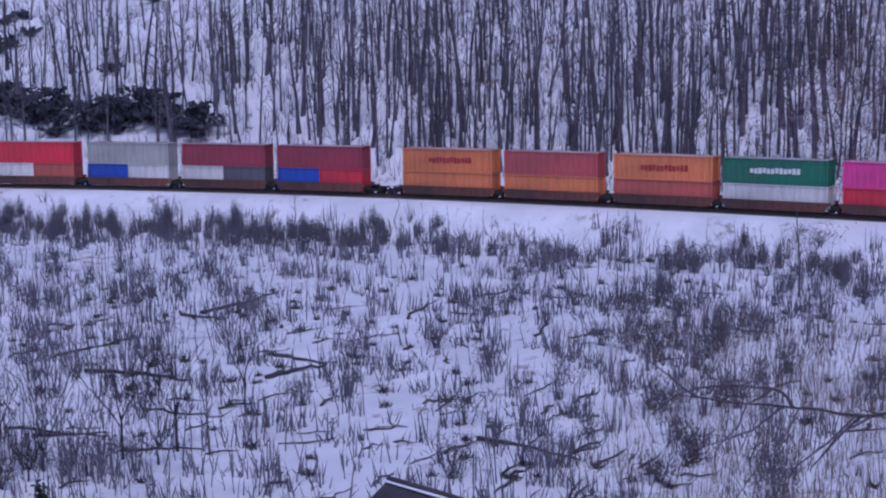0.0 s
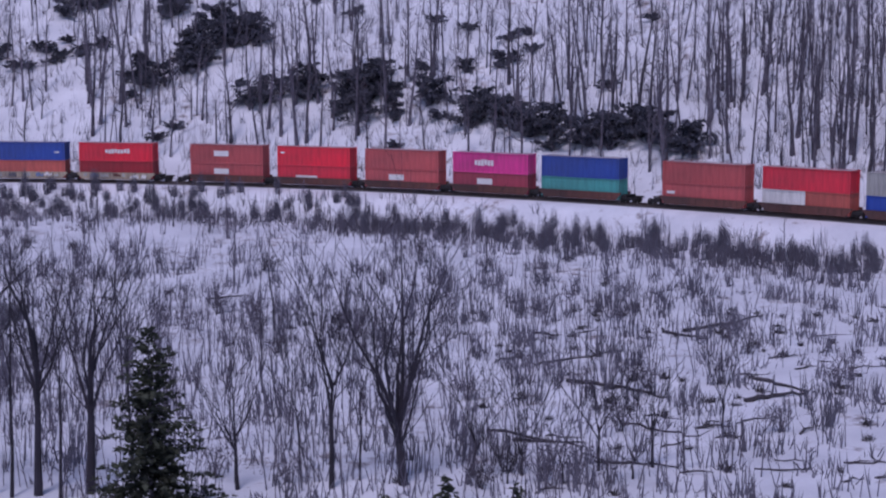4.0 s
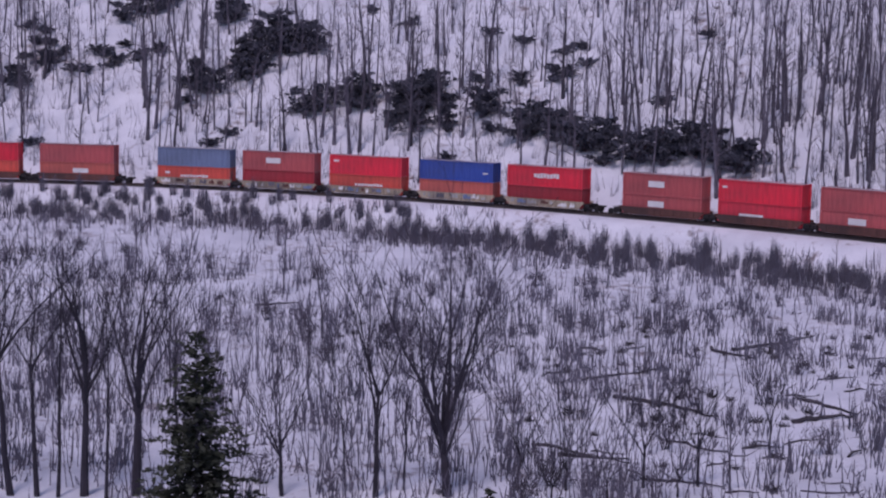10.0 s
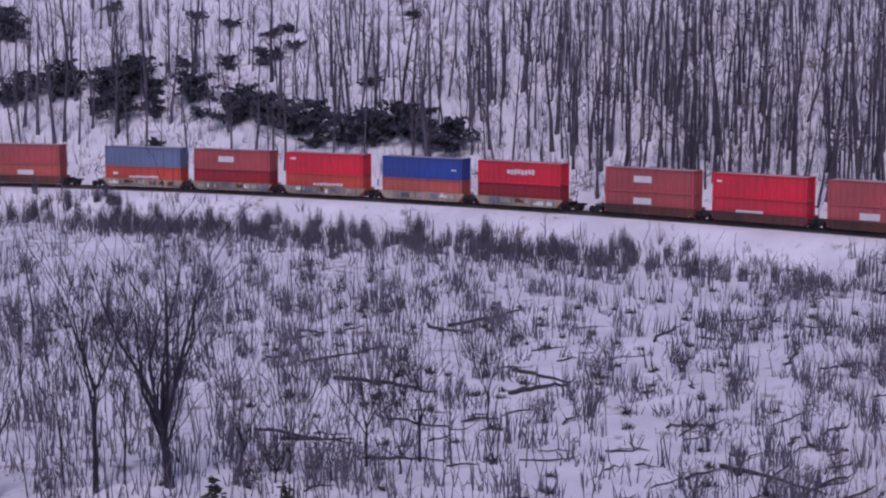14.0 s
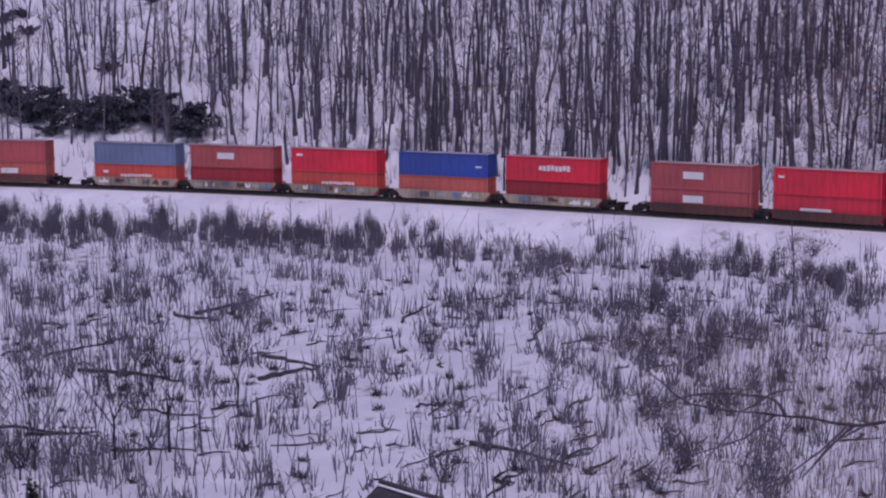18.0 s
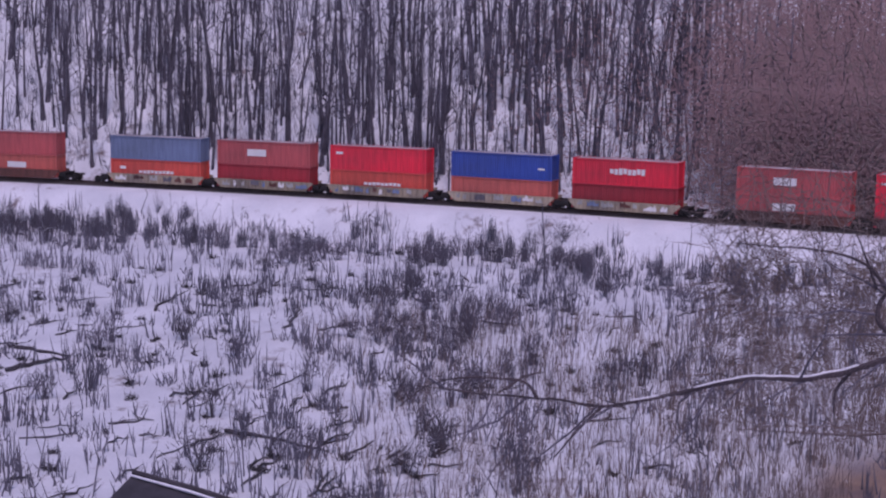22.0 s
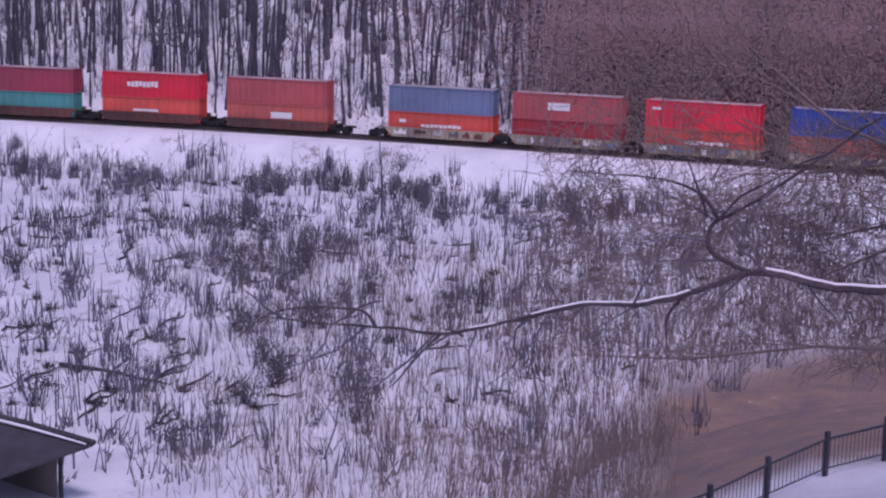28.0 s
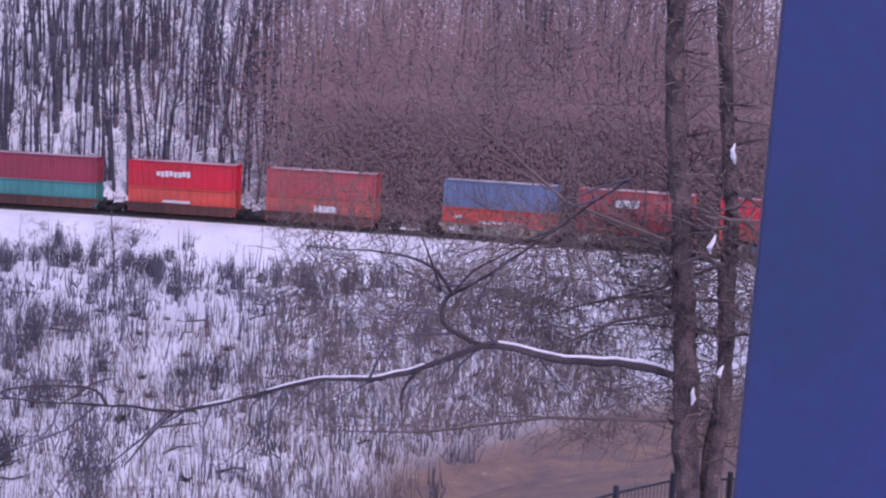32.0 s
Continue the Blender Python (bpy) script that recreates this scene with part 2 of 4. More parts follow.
def terrain(x, y):
    """Height of the ground: rails at 0, a flood plain below, woods above, the camera's own hill in front."""
    n, r = offset(x, y), math.hypot(x, y)
    az = math.degrees(math.atan2(x, y))
    plain = -4 - 2 * smooth(-20, -120, n) + .3 * waves(x, y)
    if n > -20:
        z = plain + (-.12 - plain) * smooth(-11, -4.5, n)
        up = max(0, n - 5.5)
        z += .6 * up - .0006 * min(up, 150) ** 2 + .8 * waves(x, y) * smooth(6, 25, n)
    else:
        z = plain
    east = smooth(28, 40, az) if az < 120 else 0
    low = 21.7 - .45 * r - 20 * smooth(60, 100, r)
    high = 21.7 - .319 * min(r, 58) - .12 * max(0, r - 58) - 14 * smooth(78, 108, r)
    high += (.25 * min(6, max(-6, az - 44)) + min(.67, max(-.75, .24 * (az - 43.4))) - .5) * smooth(38, 54, r)
    hill = low + (high - low) * east + .15 * waves(x * 2, y * 2) * smooth(4, 20, r)
    if abs(az) > 90:
        hill = 21.7
    d = hill - z
    if n < -25:
        z = z + (d if d > 4 else (d + 4) ** 2 / 16 if d > -4 else 0)
    return z


def at(x, y, sink=0.0):
    return Vector((x, y, terrain(x, y) - sink))


def ground_sheet():
    """One sheet from behind the camera to the horizon, finer where it is seen."""
    def steps(lo, hi, fine_lo, fine_hi, fine, coarse):
        out, v = [], lo
        while v < hi:
            out.append(v)
            v += fine if fine_lo <= v < fine_hi else coarse
        return out + [hi]
    xs = [-3000, -1500, -700, -400] + steps(-240, 260, -100, 170, 2.0, 7.0) + [400, 700, 1500, 3000]
    ys = [-2500, -900, -300, -100] + steps(-40, 480, 20, 400, 2.0, 6.0) + [600, 900, 1600, 3500]
    me = bpy.data.meshes.new("ground")
    vs = [(x, y, terrain(min(max(x, -240), 260), min(max(y, -40), 480))) for y in ys for x in xs]
    w = len(xs)
    fs = [(j * w + i, j * w + i + 1, (j + 1) * w + i + 1, (j + 1) * w + i) for j in range(len(ys) - 1) for i in range(w - 1)]
    me.from_pydata(vs, [], fs)
    me.materials.append(SNOW)
    me.polygons.foreach_set("use_smooth", [True] * len(me.polygons))
    bare = me.attributes.new("bare", "FLOAT", "POINT")
    vals = []
    for x, y, z in vs:
        r, az = math.hypot(x, y), math.degrees(math.atan2(x, y))
        far = 104 + 2.2 * (az - 41)
        # Yard snow inside the fence is tinted a fifth toward the litter colour.
        v = smooth(38.5, 41.3, az) * (smooth(61, 66, r) * (1 - smooth(far - 4, far + 8, r)) + 0.2 * smooth(34, 40, r) * (1 - smooth(58, 61, r))) if 0 < az < 80 else 0
        vals.append(v)
    bare.data.foreach_set("value", vals)
    ob = new("ground", me)
    return tagged(ob, "snow covered valley floor and wooded slopes with brown litter", "ground", kind="structure")


ground_sheet()


# ---- railway ----
RAIL = 0.3
XS = np.linspace(-340, 190, 5200)
YS = np.array([track_y(float(v)) for v in XS])
ARC = np.concatenate([[0], np.cumsum(np.hypot(np.diff(XS), np.diff(YS)))])
ARC -= np.interp(0, XS, ARC)


def on_track(s):
    """Place and heading on the track at arc length s, easting positive."""
    x = float(np.interp(s, ARC, XS))
    return x, track_y(x), math.degrees(math.atan(track_slope(x)))


def railway():
    line = thing("railway_track", Matrix(), "single railway track on snowy ballast", "railway", kind="structure")
    def ribbon(profile):
        g = Geo()
        ss = np.arange(-250, 260, 3.0)
        n = len(profile)
        for i, s in enumerate(ss):
            x, y, h = on_track(float(s))
            c, sn = math.cos(radians(h)), math.sin(radians(h))
            for o, z in profile:
                g.v.append(Vector((x - sn * o, y + c * o, z + RAIL)))
            if i:
                k = (i - 1) * n
                for j in range(n - 1):
                    g.f.append((k + j, k + n + j, k + n + j + 1, k + j + 1))
        return g
    part("ballast", ribbon([(-1.9, -0.75), (-1.35, -0.32), (1.35, -0.32), (1.9, -0.75)]), BALLAST, line)
    for o in (-0.7525, 0.7525):
        part("rail", ribbon([(o - 0.07, -0.3), (o - 0.037, -0.16), (o - 0.037, 0), (o + 0.037, 0), (o + 0.037, -0.16), (o + 0.07, -0.3)]), STEEL, line)
    g = Geo()
    for i in range(800):
        x, y, h = on_track(-245 + i * 0.62)
        g.box(-0.12, -1.3, -0.42, 0.12, 1.3, -0.27, pose(x, y, RAIL, 0, 0, h))
    tagged(part("sleepers", g, TIMBER, line), kind="stuff")


railway()


# ---- trees ----
def grow(g, twigs, p, d, length, r, level, rng, lift, kids, wob=0.16, depth=2, thin=0.0):
    """A limb that wanders upward and sends out smaller limbs; the finest end in points."""
    n = 4 if level == 0 else 3
    for i in range(n):
        d = (d + Vector((rng.gauss(0, wob), rng.gauss(0, wob), rng.gauss(0, wob * 0.6) + lift))).normalized()
        q = p + d * (length / n)
        r1 = max(thin, r * (0.72 if i < n - 1 else 0.35))
        (g if level == 0 else twigs).tube(p, q, r, r1, 4 if level < 2 else 3)
        if level < depth:
            for _ in range(kids if i else kids - 1):
                a = rng.uniform(0, 6.283)
                side = Vector((math.cos(a), math.sin(a), rng.uniform(0.1, 0.9))).normalized()
                grow(g, twigs, p.lerp(q, rng.random()), (d * 0.75 + side * 0.8).normalized(), length * rng.uniform(0.32, 0.55), r1 * 0.58, level + 1, rng, lift, max(1, kids - 1), wob, depth, thin)
        p, r = q, r1


def bare_tree(seed, height, radius, first, limbs, reach, depth=1, kids=2, lean=0.03, rise=0.7):
    """A leafless broadleaved tree: tapered trunk and a crown of limbs and twigs."""
    rng = random.Random(seed)
    trunk, crown = Geo(), Geo()
    p, d, n = Vector((0, 0, -0.4)), Vector((rng.gauss(0, lean), rng.gauss(0, lean), 1)).normalized(), 8
    pts = [p]
    for i in range(n):
        d = (d + Vector((rng.gauss(0, 0.035), rng.gauss(0, 0.035), 0.05))).normalized()
        pts.append(pts[-1] + d * (height / n))
    trunk.path(pts, [(radius * (1 - i / n) ** 0.8 + 0.015) * (1.35 if i == 0 else 1) for i in range(n + 1)], 6)
    for k in range(limbs):
        f = first + (1 - first) * (k + rng.random()) / limbs
        i = min(n - 1, int(f * n))
        base = pts[i].lerp(pts[i + 1], f * n - i)
        a = rng.uniform(0, 6.283)
        d = Vector((math.cos(a), math.sin(a), rise * rng.uniform(0.6, 1.5))).normalized()
        size = reach * (1.15 - f * 0.75) * rng.uniform(0.6, 1.15)
        grow(crown, crown, base, d, size, radius * (1 - f) * 0.45 + 0.022, 1, rng, 0.12, kids, 0.15, depth + 1)
    return trunk, crown


def fan_tree(seed, height, radius, limbs, fork=0.24, spread=1.0):
    """A tree that forks into many steep, slim stems that keep dividing, like a fan."""
    rng = random.Random(seed)
    trunk, crown = Geo(), Geo()
    low = height * fork
    lean = Vector((rng.gauss(0, 0.05), rng.gauss(0, 0.05), 0))
    pts = [Vector((0, 0, -0.5))] + [Vector((rng.gauss(0, 0.05), rng.gauss(0, 0.05), low * k)) + lean * low * k for k in (0.35, 0.7, 1.0, 1.3)]
    trunk.path(pts, [radius * 1.35, radius, radius * 0.88, radius * 0.75, radius * 0.4], 8)
    for k in range(limbs):
        a = 6.283 * (k + rng.uniform(-0.35, 0.35)) / limbs
        d = Vector((math.cos(a) * spread, math.sin(a) * spread, rng.uniform(1.5, 3.6))).normalized()
        base = pts[2].lerp(pts[4], rng.random())
        grow(crown, crown, base, d, height * (1 - fork) * rng.uniform(0.62, 1.0), radius * rng.uniform(0.36, 0.6), 0, rng, 0.07, 2, 0.15, 2, 0.016)
    return trunk, crown


def make_tree(seed, label, *a, twig=TWIG, **k):
    trunk, crown = bare_tree(seed, *a, **k)
    ob = thing("tree", Matrix(), label, "tree")
    part("trunk", trunk, BARK, ob)
    part("crown", crown, twig, ob, "bare branching twigs")
    return ob


def scatter(count, seed, lo, hi, n0, n1, density=None):
    """Places along the railway, between two distances from it."""
    rng, out, tries = random.Random(seed), [], 0
    while len(out) < count and tries < count * 40:
        tries += 1
        s, n = rng.uniform(lo, hi), n0 + (n1 - n0) * rng.random()
        x, y, h = on_track(s)
        c, sn = math.cos(radians(h)), math.sin(radians(h))
        x, y = x - sn * n, y + c * n
        if density and rng.random() > density(x, y, s):
            continue
        out.append((x, y, rng))
    return out


def hill_density(x, y, s):
    """The wood grows thicker to the east; the slope by the evergreens is open."""
    az = math.degrees(math.atan2(x, y))
    n = offset(x, y)
    return (0.55 + 0.4 * smooth(4, 17, az)) * (0.45 + 0.55 * smooth(7, 22, n)) * (1 if waves(x * 1.7, y * 2.1) > -0.45 else 0.35)


WOOD = "trees of the wooded hillside"


def hillside_wood():
    kinds = []
    for i in range(9):
        h = 13 + 1.1 * i
        kinds.append((h, make_tree(100 + i, "slender bare tree with a dark trunk on a snowy slope", h, 0.19 + 0.015 * i, 0.3, 17, 3.2, depth=1, kids=2, lean=0.04)))
    for j, (x, y, rng) in enumerate(scatter(200, 5, -95, 185, 7.5, 36, hill_density)):
        h, src = kinds[j % 9]
        m = pose(x, y, terrain(x, y), 0, 0, rng.uniform(0, 360))
        ob = src if j < 9 else copy_thing(src, m)
        ob.matrix_basis = m
        tagged(ob, group=WOOD)
    g = Geo()
    for x, y, rng in scatter(2950, 6, -150, 215, 11, 150, hill_density):
        b = at(x, y, 0.3)
        h, lean = rng.uniform(7, 19), Vector((rng.gauss(0, 0.07), rng.gauss(0, 0.07), 1))
        r = rng.uniform(0.08, 0.24)
        g.tube(b, b + lean * h * 0.55, r, r * 0.65, 4)
        g.tube(b + lean * h * 0.55, b + lean * h, r * 0.65, 0.02, 4)
        for _ in range(rng.randint(6, 11)):
            f, a = rng.uniform(0.3, 0.95), rng.uniform(0, 6.283)
            p = b + lean * h * f
            q = p + Vector((math.cos(a), math.sin(a), rng.uniform(0.5, 1.8))) * rng.uniform(0.8, 2.2)
            g.cone(p, q, 0.065)
            g.cone(p.lerp(q, 0.4), q + Vector((rng.gauss(0, 0.6), rng.gauss(0, 0.6), rng.uniform(0.3, 1.2))), 0.03)
    for x, y, rng in scatter(1000, 16, 56, 230, 9, 110) + scatter(170, 18, 75, 235, 6.2, 15):
        b = at(x, y, 0.3)
        h, r = rng.uniform(7, 17), rng.uniform(0.1, 0.26)
        top = b + Vector((rng.gauss(0, 0.06), rng.gauss(0, 0.06), 1)) * h
        g.path([b, b.lerp(top, 0.5) + Vector((rng.gauss(0, 0.15), 0, 0)), top], [r, r * 0.7, 0.02], 4)
        for _ in range(rng.randint(7, 12)):
            a, p = rng.uniform(0, 6.283), b.lerp(top, rng.uniform(0.2, 0.97))
            g.cone(p, p + Vector((math.cos(a), math.sin(a), rng.uniform(0.3, 1.5))) * rng.uniform(0.7, 2.0), 0.055)
    tagged(new("far_woods", g.mesh("far_woods", BARK)), "dense bare woods covering the snowy hillside", "woods", kind="stuff")
    g = Geo()
    for x, y, rng in scatter(7500, 9, -120, 190, 7, 70, lambda x, y, s: 0.55 + 0.45 * smooth(8, 22, math.degrees(math.atan2(x, y)))):
        b = at(x, y, 0.1)
        for _ in range(rng.randint(2, 4)):
            g.cone(b + Vector((rng.gauss(0, 0.4), rng.gauss(0, 0.4), 0)), b + Vector((rng.gauss(0, 0.6), rng.gauss(0, 0.6), rng.uniform(1.0, 4.5))), 0.05)
    tagged(new("undergrowth", g.mesh("undergrowth", BRUSH)), "thin leafless undergrowth on the snowy hillside", "undergrowth", kind="stuff")


def evergreen(seed, w, h, count):
    """A low dark evergreen: uneven spreading boughs of needle sprays, with snow between them."""
    rng = random.Random(seed)
    stem, crown = Geo(), Geo()
    boughs = []
    for _ in range(17):
        a, z = rng.uniform(0, 6.283), h * rng.uniform(0.03, 0.85)
        base = Vector((rng.gauss(0, 0.07) * w, rng.gauss(0, 0.07) * w, z * 0.8))
        tip = base + Vector((math.cos(a), math.sin(a), rng.uniform(-0.1, 0.5))) * w * rng.uniform(0.2, 0.7) * (1.15 - 0.6 * z / h)
        boughs.append((base, tip, rng.uniform(0.035, 0.1) * w))
        stem.tube(Vector((base.x * 0.3, base.y * 0.3, -0.3)), base, 0.1, 0.07, 4).cone(base, tip, 0.07)
    for i in range(count):
        base, tip, s = boughs[i % 17]
        f = rng.random() ** 0.7
        p = base.lerp(tip, f) + Vector((rng.gauss(0, 1), rng.gauss(0, 1), rng.gauss(0, 0.6))) * s * (1.15 - 0.55 * f)
        p.z = max(0.05, p.z)
        crown.leaf(p, Vector((rng.gauss(0, 1), rng.gauss(-0.4, 1), rng.gauss(0.5, 0.7))).normalized(), rng.uniform(0.12, 0.36), rng)
    return stem, crown


def evergreens():
    kinds = []
    for i, (w, h) in enumerate(((6.6, 6.2), (5.6, 5.0), (7.4, 6.8), (4.6, 6.4))):
        ob = thing("evergreen_bush", Matrix(), "dark evergreen bush dusted with snow behind the railway", "bush", "evergreen bushes by the railway")
        stem, crown = evergreen(40 + i, w, h, 1350)
        part("stem", stem, BARK, ob)
        part("foliage", crown, NEEDLE, ob)
        kinds.append(ob)
    rng = random.Random(3)
    spots = []
    for x, y, w, d, count in ((-35, 301, 2.5, 2, 4), (-30.5, 306, 3, 2, 5), (-26, 306, 2, 2, 3), (-34, 310, 3, 2, 3), (-37, 297, 2, 1.5, 2), (-45, 296, 3, 1.5, 2), (-23.7, 286.5, 1.5, 1, 2),
                              (-15.4, 285.5, 2, 2, 4), (-8.8, 280, 2.5, 2, 5), (-4.6, 281.5, 2, 2, 4), (-1.3, 281.5, 1.5, 1.5, 2), (-4.9, 274, 1.5, 1, 1), (-1, 273.5, 1, 0.8, 1), (5.4, 276, 2, 2, 2),
                              (13, 265, 2, 1.2, 3), (18, 262, 2, 1.5, 3), (23, 255.5, 1.8, 1.5, 3), (24, 251, 1, 1, 1), (29, 249, 2, 1, 3), (33, 247, 1.5, 1, 2), (37.5, 247, 1.8, 1.6, 4),
                              (39.7, 242.5, 1.2, 1, 1), (42.4, 239, 1.4, 1, 2), (-58, 325, 5, 4, 5), (-41, 320, 4, 4, 3)):
        for _ in range(count):
            spots.append((x + w * rng.uniform(-1, 1), y + d * rng.uniform(-1, 1)))
    for j, (x, y) in enumerate(spots):
        m = pose(x, y, terrain(x, y), 0, 0, rng.uniform(0, 360))
        if j < 4:
            kinds[j].matrix_basis = m
        else:
            copy_thing(kinds[(j * 7) % 4], m)
    low = []
    for i, (w, h) in enumerate(((3.8, 1.3), (4.8, 1.7), (2.8, 1.6))):
        ob = thing("juniper_bush", Matrix(), "low dark juniper spreading over the snowy slope", "bush", "low junipers on the hillside")
        stem, crown = evergreen(70 + i, w, h, 380)
        part("stem", stem, BARK, ob)
        part("foliage", crown, NEEDLE, ob)
        low.append(ob)
    places = [(x + rng.gauss(0, 2.5), y + rng.gauss(0, 2.5)) for x, y in ((-65, 307), (-60.5, 307), (-53, 307.5), (-79, 308.5), (-75, 306), (-78, 300), (-48, 297), (-44, 294), (-43, 322), (-78, 315), (-70, 308), (21.5, 281), (10, 282), (20, 286)) for _ in range(3)]
    places += [(x, y) for x, y, r in scatter(34, 44, -150, 20, 12, 70)]
    for j, (x, y) in enumerate(places):
        m = pose(x, y, terrain(x, y), 0, 0, rng.uniform(0, 360))
        if j < 3:
            low[j].matrix_basis = m
        else:
            copy_thing(low[j % 3], m)


def spruce(x, y, height, label, seed):
    rng = random.Random(seed)
    ob = thing("spruce_tree", pose(x, y, terrain(x, y)), label, "tree", "spruces on the valley floor")
    trunk, crown = Geo(), Geo()
    trunk.tube(Vector((0, 0, -0.3)), Vector((0, 0, height * 0.5)), height * 0.014, height * 0.009, 7)
    trunk.tube(Vector((0, 0, height * 0.5)), Vector((0, 0, height)), height * 0.009, 0.015, 6)
    z = 0.7
    while z < height * 0.99:
        f = z / height
        reach = (height * 0.36 * (1 - f) ** 0.68 + 0.1) * rng.uniform(0.8, 1.15)
        for _ in range(max(4, int(13 * (1 - f)) + 3)):
            a, l = rng.uniform(0, 6.283), reach * rng.uniform(0.4, 1.15)
            d = Vector((math.cos(a), math.sin(a), -0.18 + 0.5 * f))
            base = Vector((0, 0, z + rng.gauss(0, 0.12)))
            tip = base + d * l
            crown.cone(base, tip, 0.03)
            for _ in range(max(3, int(l * 9))):
                s = rng.uniform(0.2, 1.0)
                p = base.lerp(tip, s) + Vector((rng.gauss(0, 0.14), rng.gauss(0, 0.14), rng.gauss(-0.05, 0.1)))
                crown.leaf(p, Vector((rng.gauss(0, 0.5), rng.gauss(0, 0.5), 1)).normalized(), rng.uniform(0.12, 0.3), rng)
        z += 0.42 * (1 - 0.45 * f)
    part("trunk", trunk, BARK, ob)
    part("crown", crown, SPRUCE_NEEDLE, ob, "dense dark green needle boughs")
    return ob


def valley_trees():
    """The larger trees that stand on the valley floor before the railway."""
    for seed, x, y, h, r, limbs, fork, spread in ((1, 0.5, 105, 16.5, 0.3, 11, 0.2, 1.0), (2, -4.2, 104.4, 15.5, 0.17, 6, 0.34, 0.8), (3, -27.8, 104.4, 16, 0.2, 6, 0.45, 0.9), (4, -26.1, 104.3, 15, 0.16, 5, 0.45, 0.9), (5, -23.1, 104.5, 16.5, 0.25, 7, 0.42, 1.2),
                                                  (6, -19.8, 104.6, 17, 0.27, 8, 0.4, 1.25), (7, -10.3, 105, 10.5, 0.13, 6, 0.3, 0.9), (8, 5.2, 107, 9, 0.1, 4, 0.2, 1.2), (9, 8.4, 107, 8, 0.1, 4, 0.15, 1.5), (10, -31, 108, 16, 0.22, 6, 0.42, 1.0), (11, 24, 118, 7, 0.08, 4, 0.3, 1.0), (12, 13.6, 108, 8, 0.1, 5, 0.3, 1.1),
                                                  (13, -24.7, 104.0, 14, 0.11, 4, 0.55, 0.7), (14, -21.5, 103.6, 13, 0.1, 4, 0.5, 0.8), (15, -17.6, 108, 13, 0.1, 4, 0.5, 0.8), (16, -29.6, 101, 15, 0.15, 5, 0.5, 0.8), (17, 17.4, 109, 8.5, 0.11, 5, 0.35, 1.2), (20, 7.2, 105, 6, 0.07, 4, 0.12, 1.4), (21, 10.8, 104.5, 6.5, 0.08, 4, 0.15, 1.4), (23, 15.6, 106, 7, 0.08, 4, 0.2, 1.3), (18, -2.4, 106, 11, 0.08, 4, 0.4, 0.7), (19, -6.3, 107, 10, 0.07, 4, 0.4, 0.7)):
        trunk, crown = fan_tree(seed + 300, h, r, limbs, fork, spread)
        ob = thing("tree", Matrix(), "tall leafless tree with a spreading fan of branches on snow", "tree")
        part("trunk", trunk, DARK_BARK, ob)
        part("crown", crown, DARK_BARK, ob, "steep fan of bare branches")
        tagged(ob, group="large bare trees on the valley floor")
        ob.matrix_basis = pose(x, y, terrain(x, y), 0, 0, seed * 47)
    spruce(-14.6, 96.5, 12.6, "dark green spruce standing among bare trees", 1)
    spruce(3.0, 96, 3.0, "small dark spruce on the snowy valley floor", 2)
    spruce(-0.8, 95, 2.4, "small dark spruce on the snowy valley floor", 3)
    spruce(7.0, 94, 3.2, "small dark spruce on the snowy valley floor", 4)
    kinds = []
    for i in range(5):
        kinds.append(make_tree(500 + i, "young leafless tree on the snowy valley floor", 5 + 1.1 * i, 0.06 + 0.012 * i, 0.2, 12, 1.9, depth=1, kids=2, rise=1.4))
    def dens(x, y, s):
        az = math.degrees(math.atan2(x, y))
        return (0.25 + 0.75 * (1 - smooth(-8, 3, az)) + 0.4 * smooth(28, 40, az)) if math.hypot(x, y) > 84 else 0
    for j, (x, y, rng) in enumerate(scatter(48, 21, -85, 150, -110, -20, dens)):
        m = pose(x, y, terrain(x, y), 0, 0, rng.uniform(0, 360))
        ob = kinds[j] if j < 5 else copy_thing(kinds[j % 5], m)
        ob.matrix_basis = m
        tagged(ob, group="young trees on the valley floor")


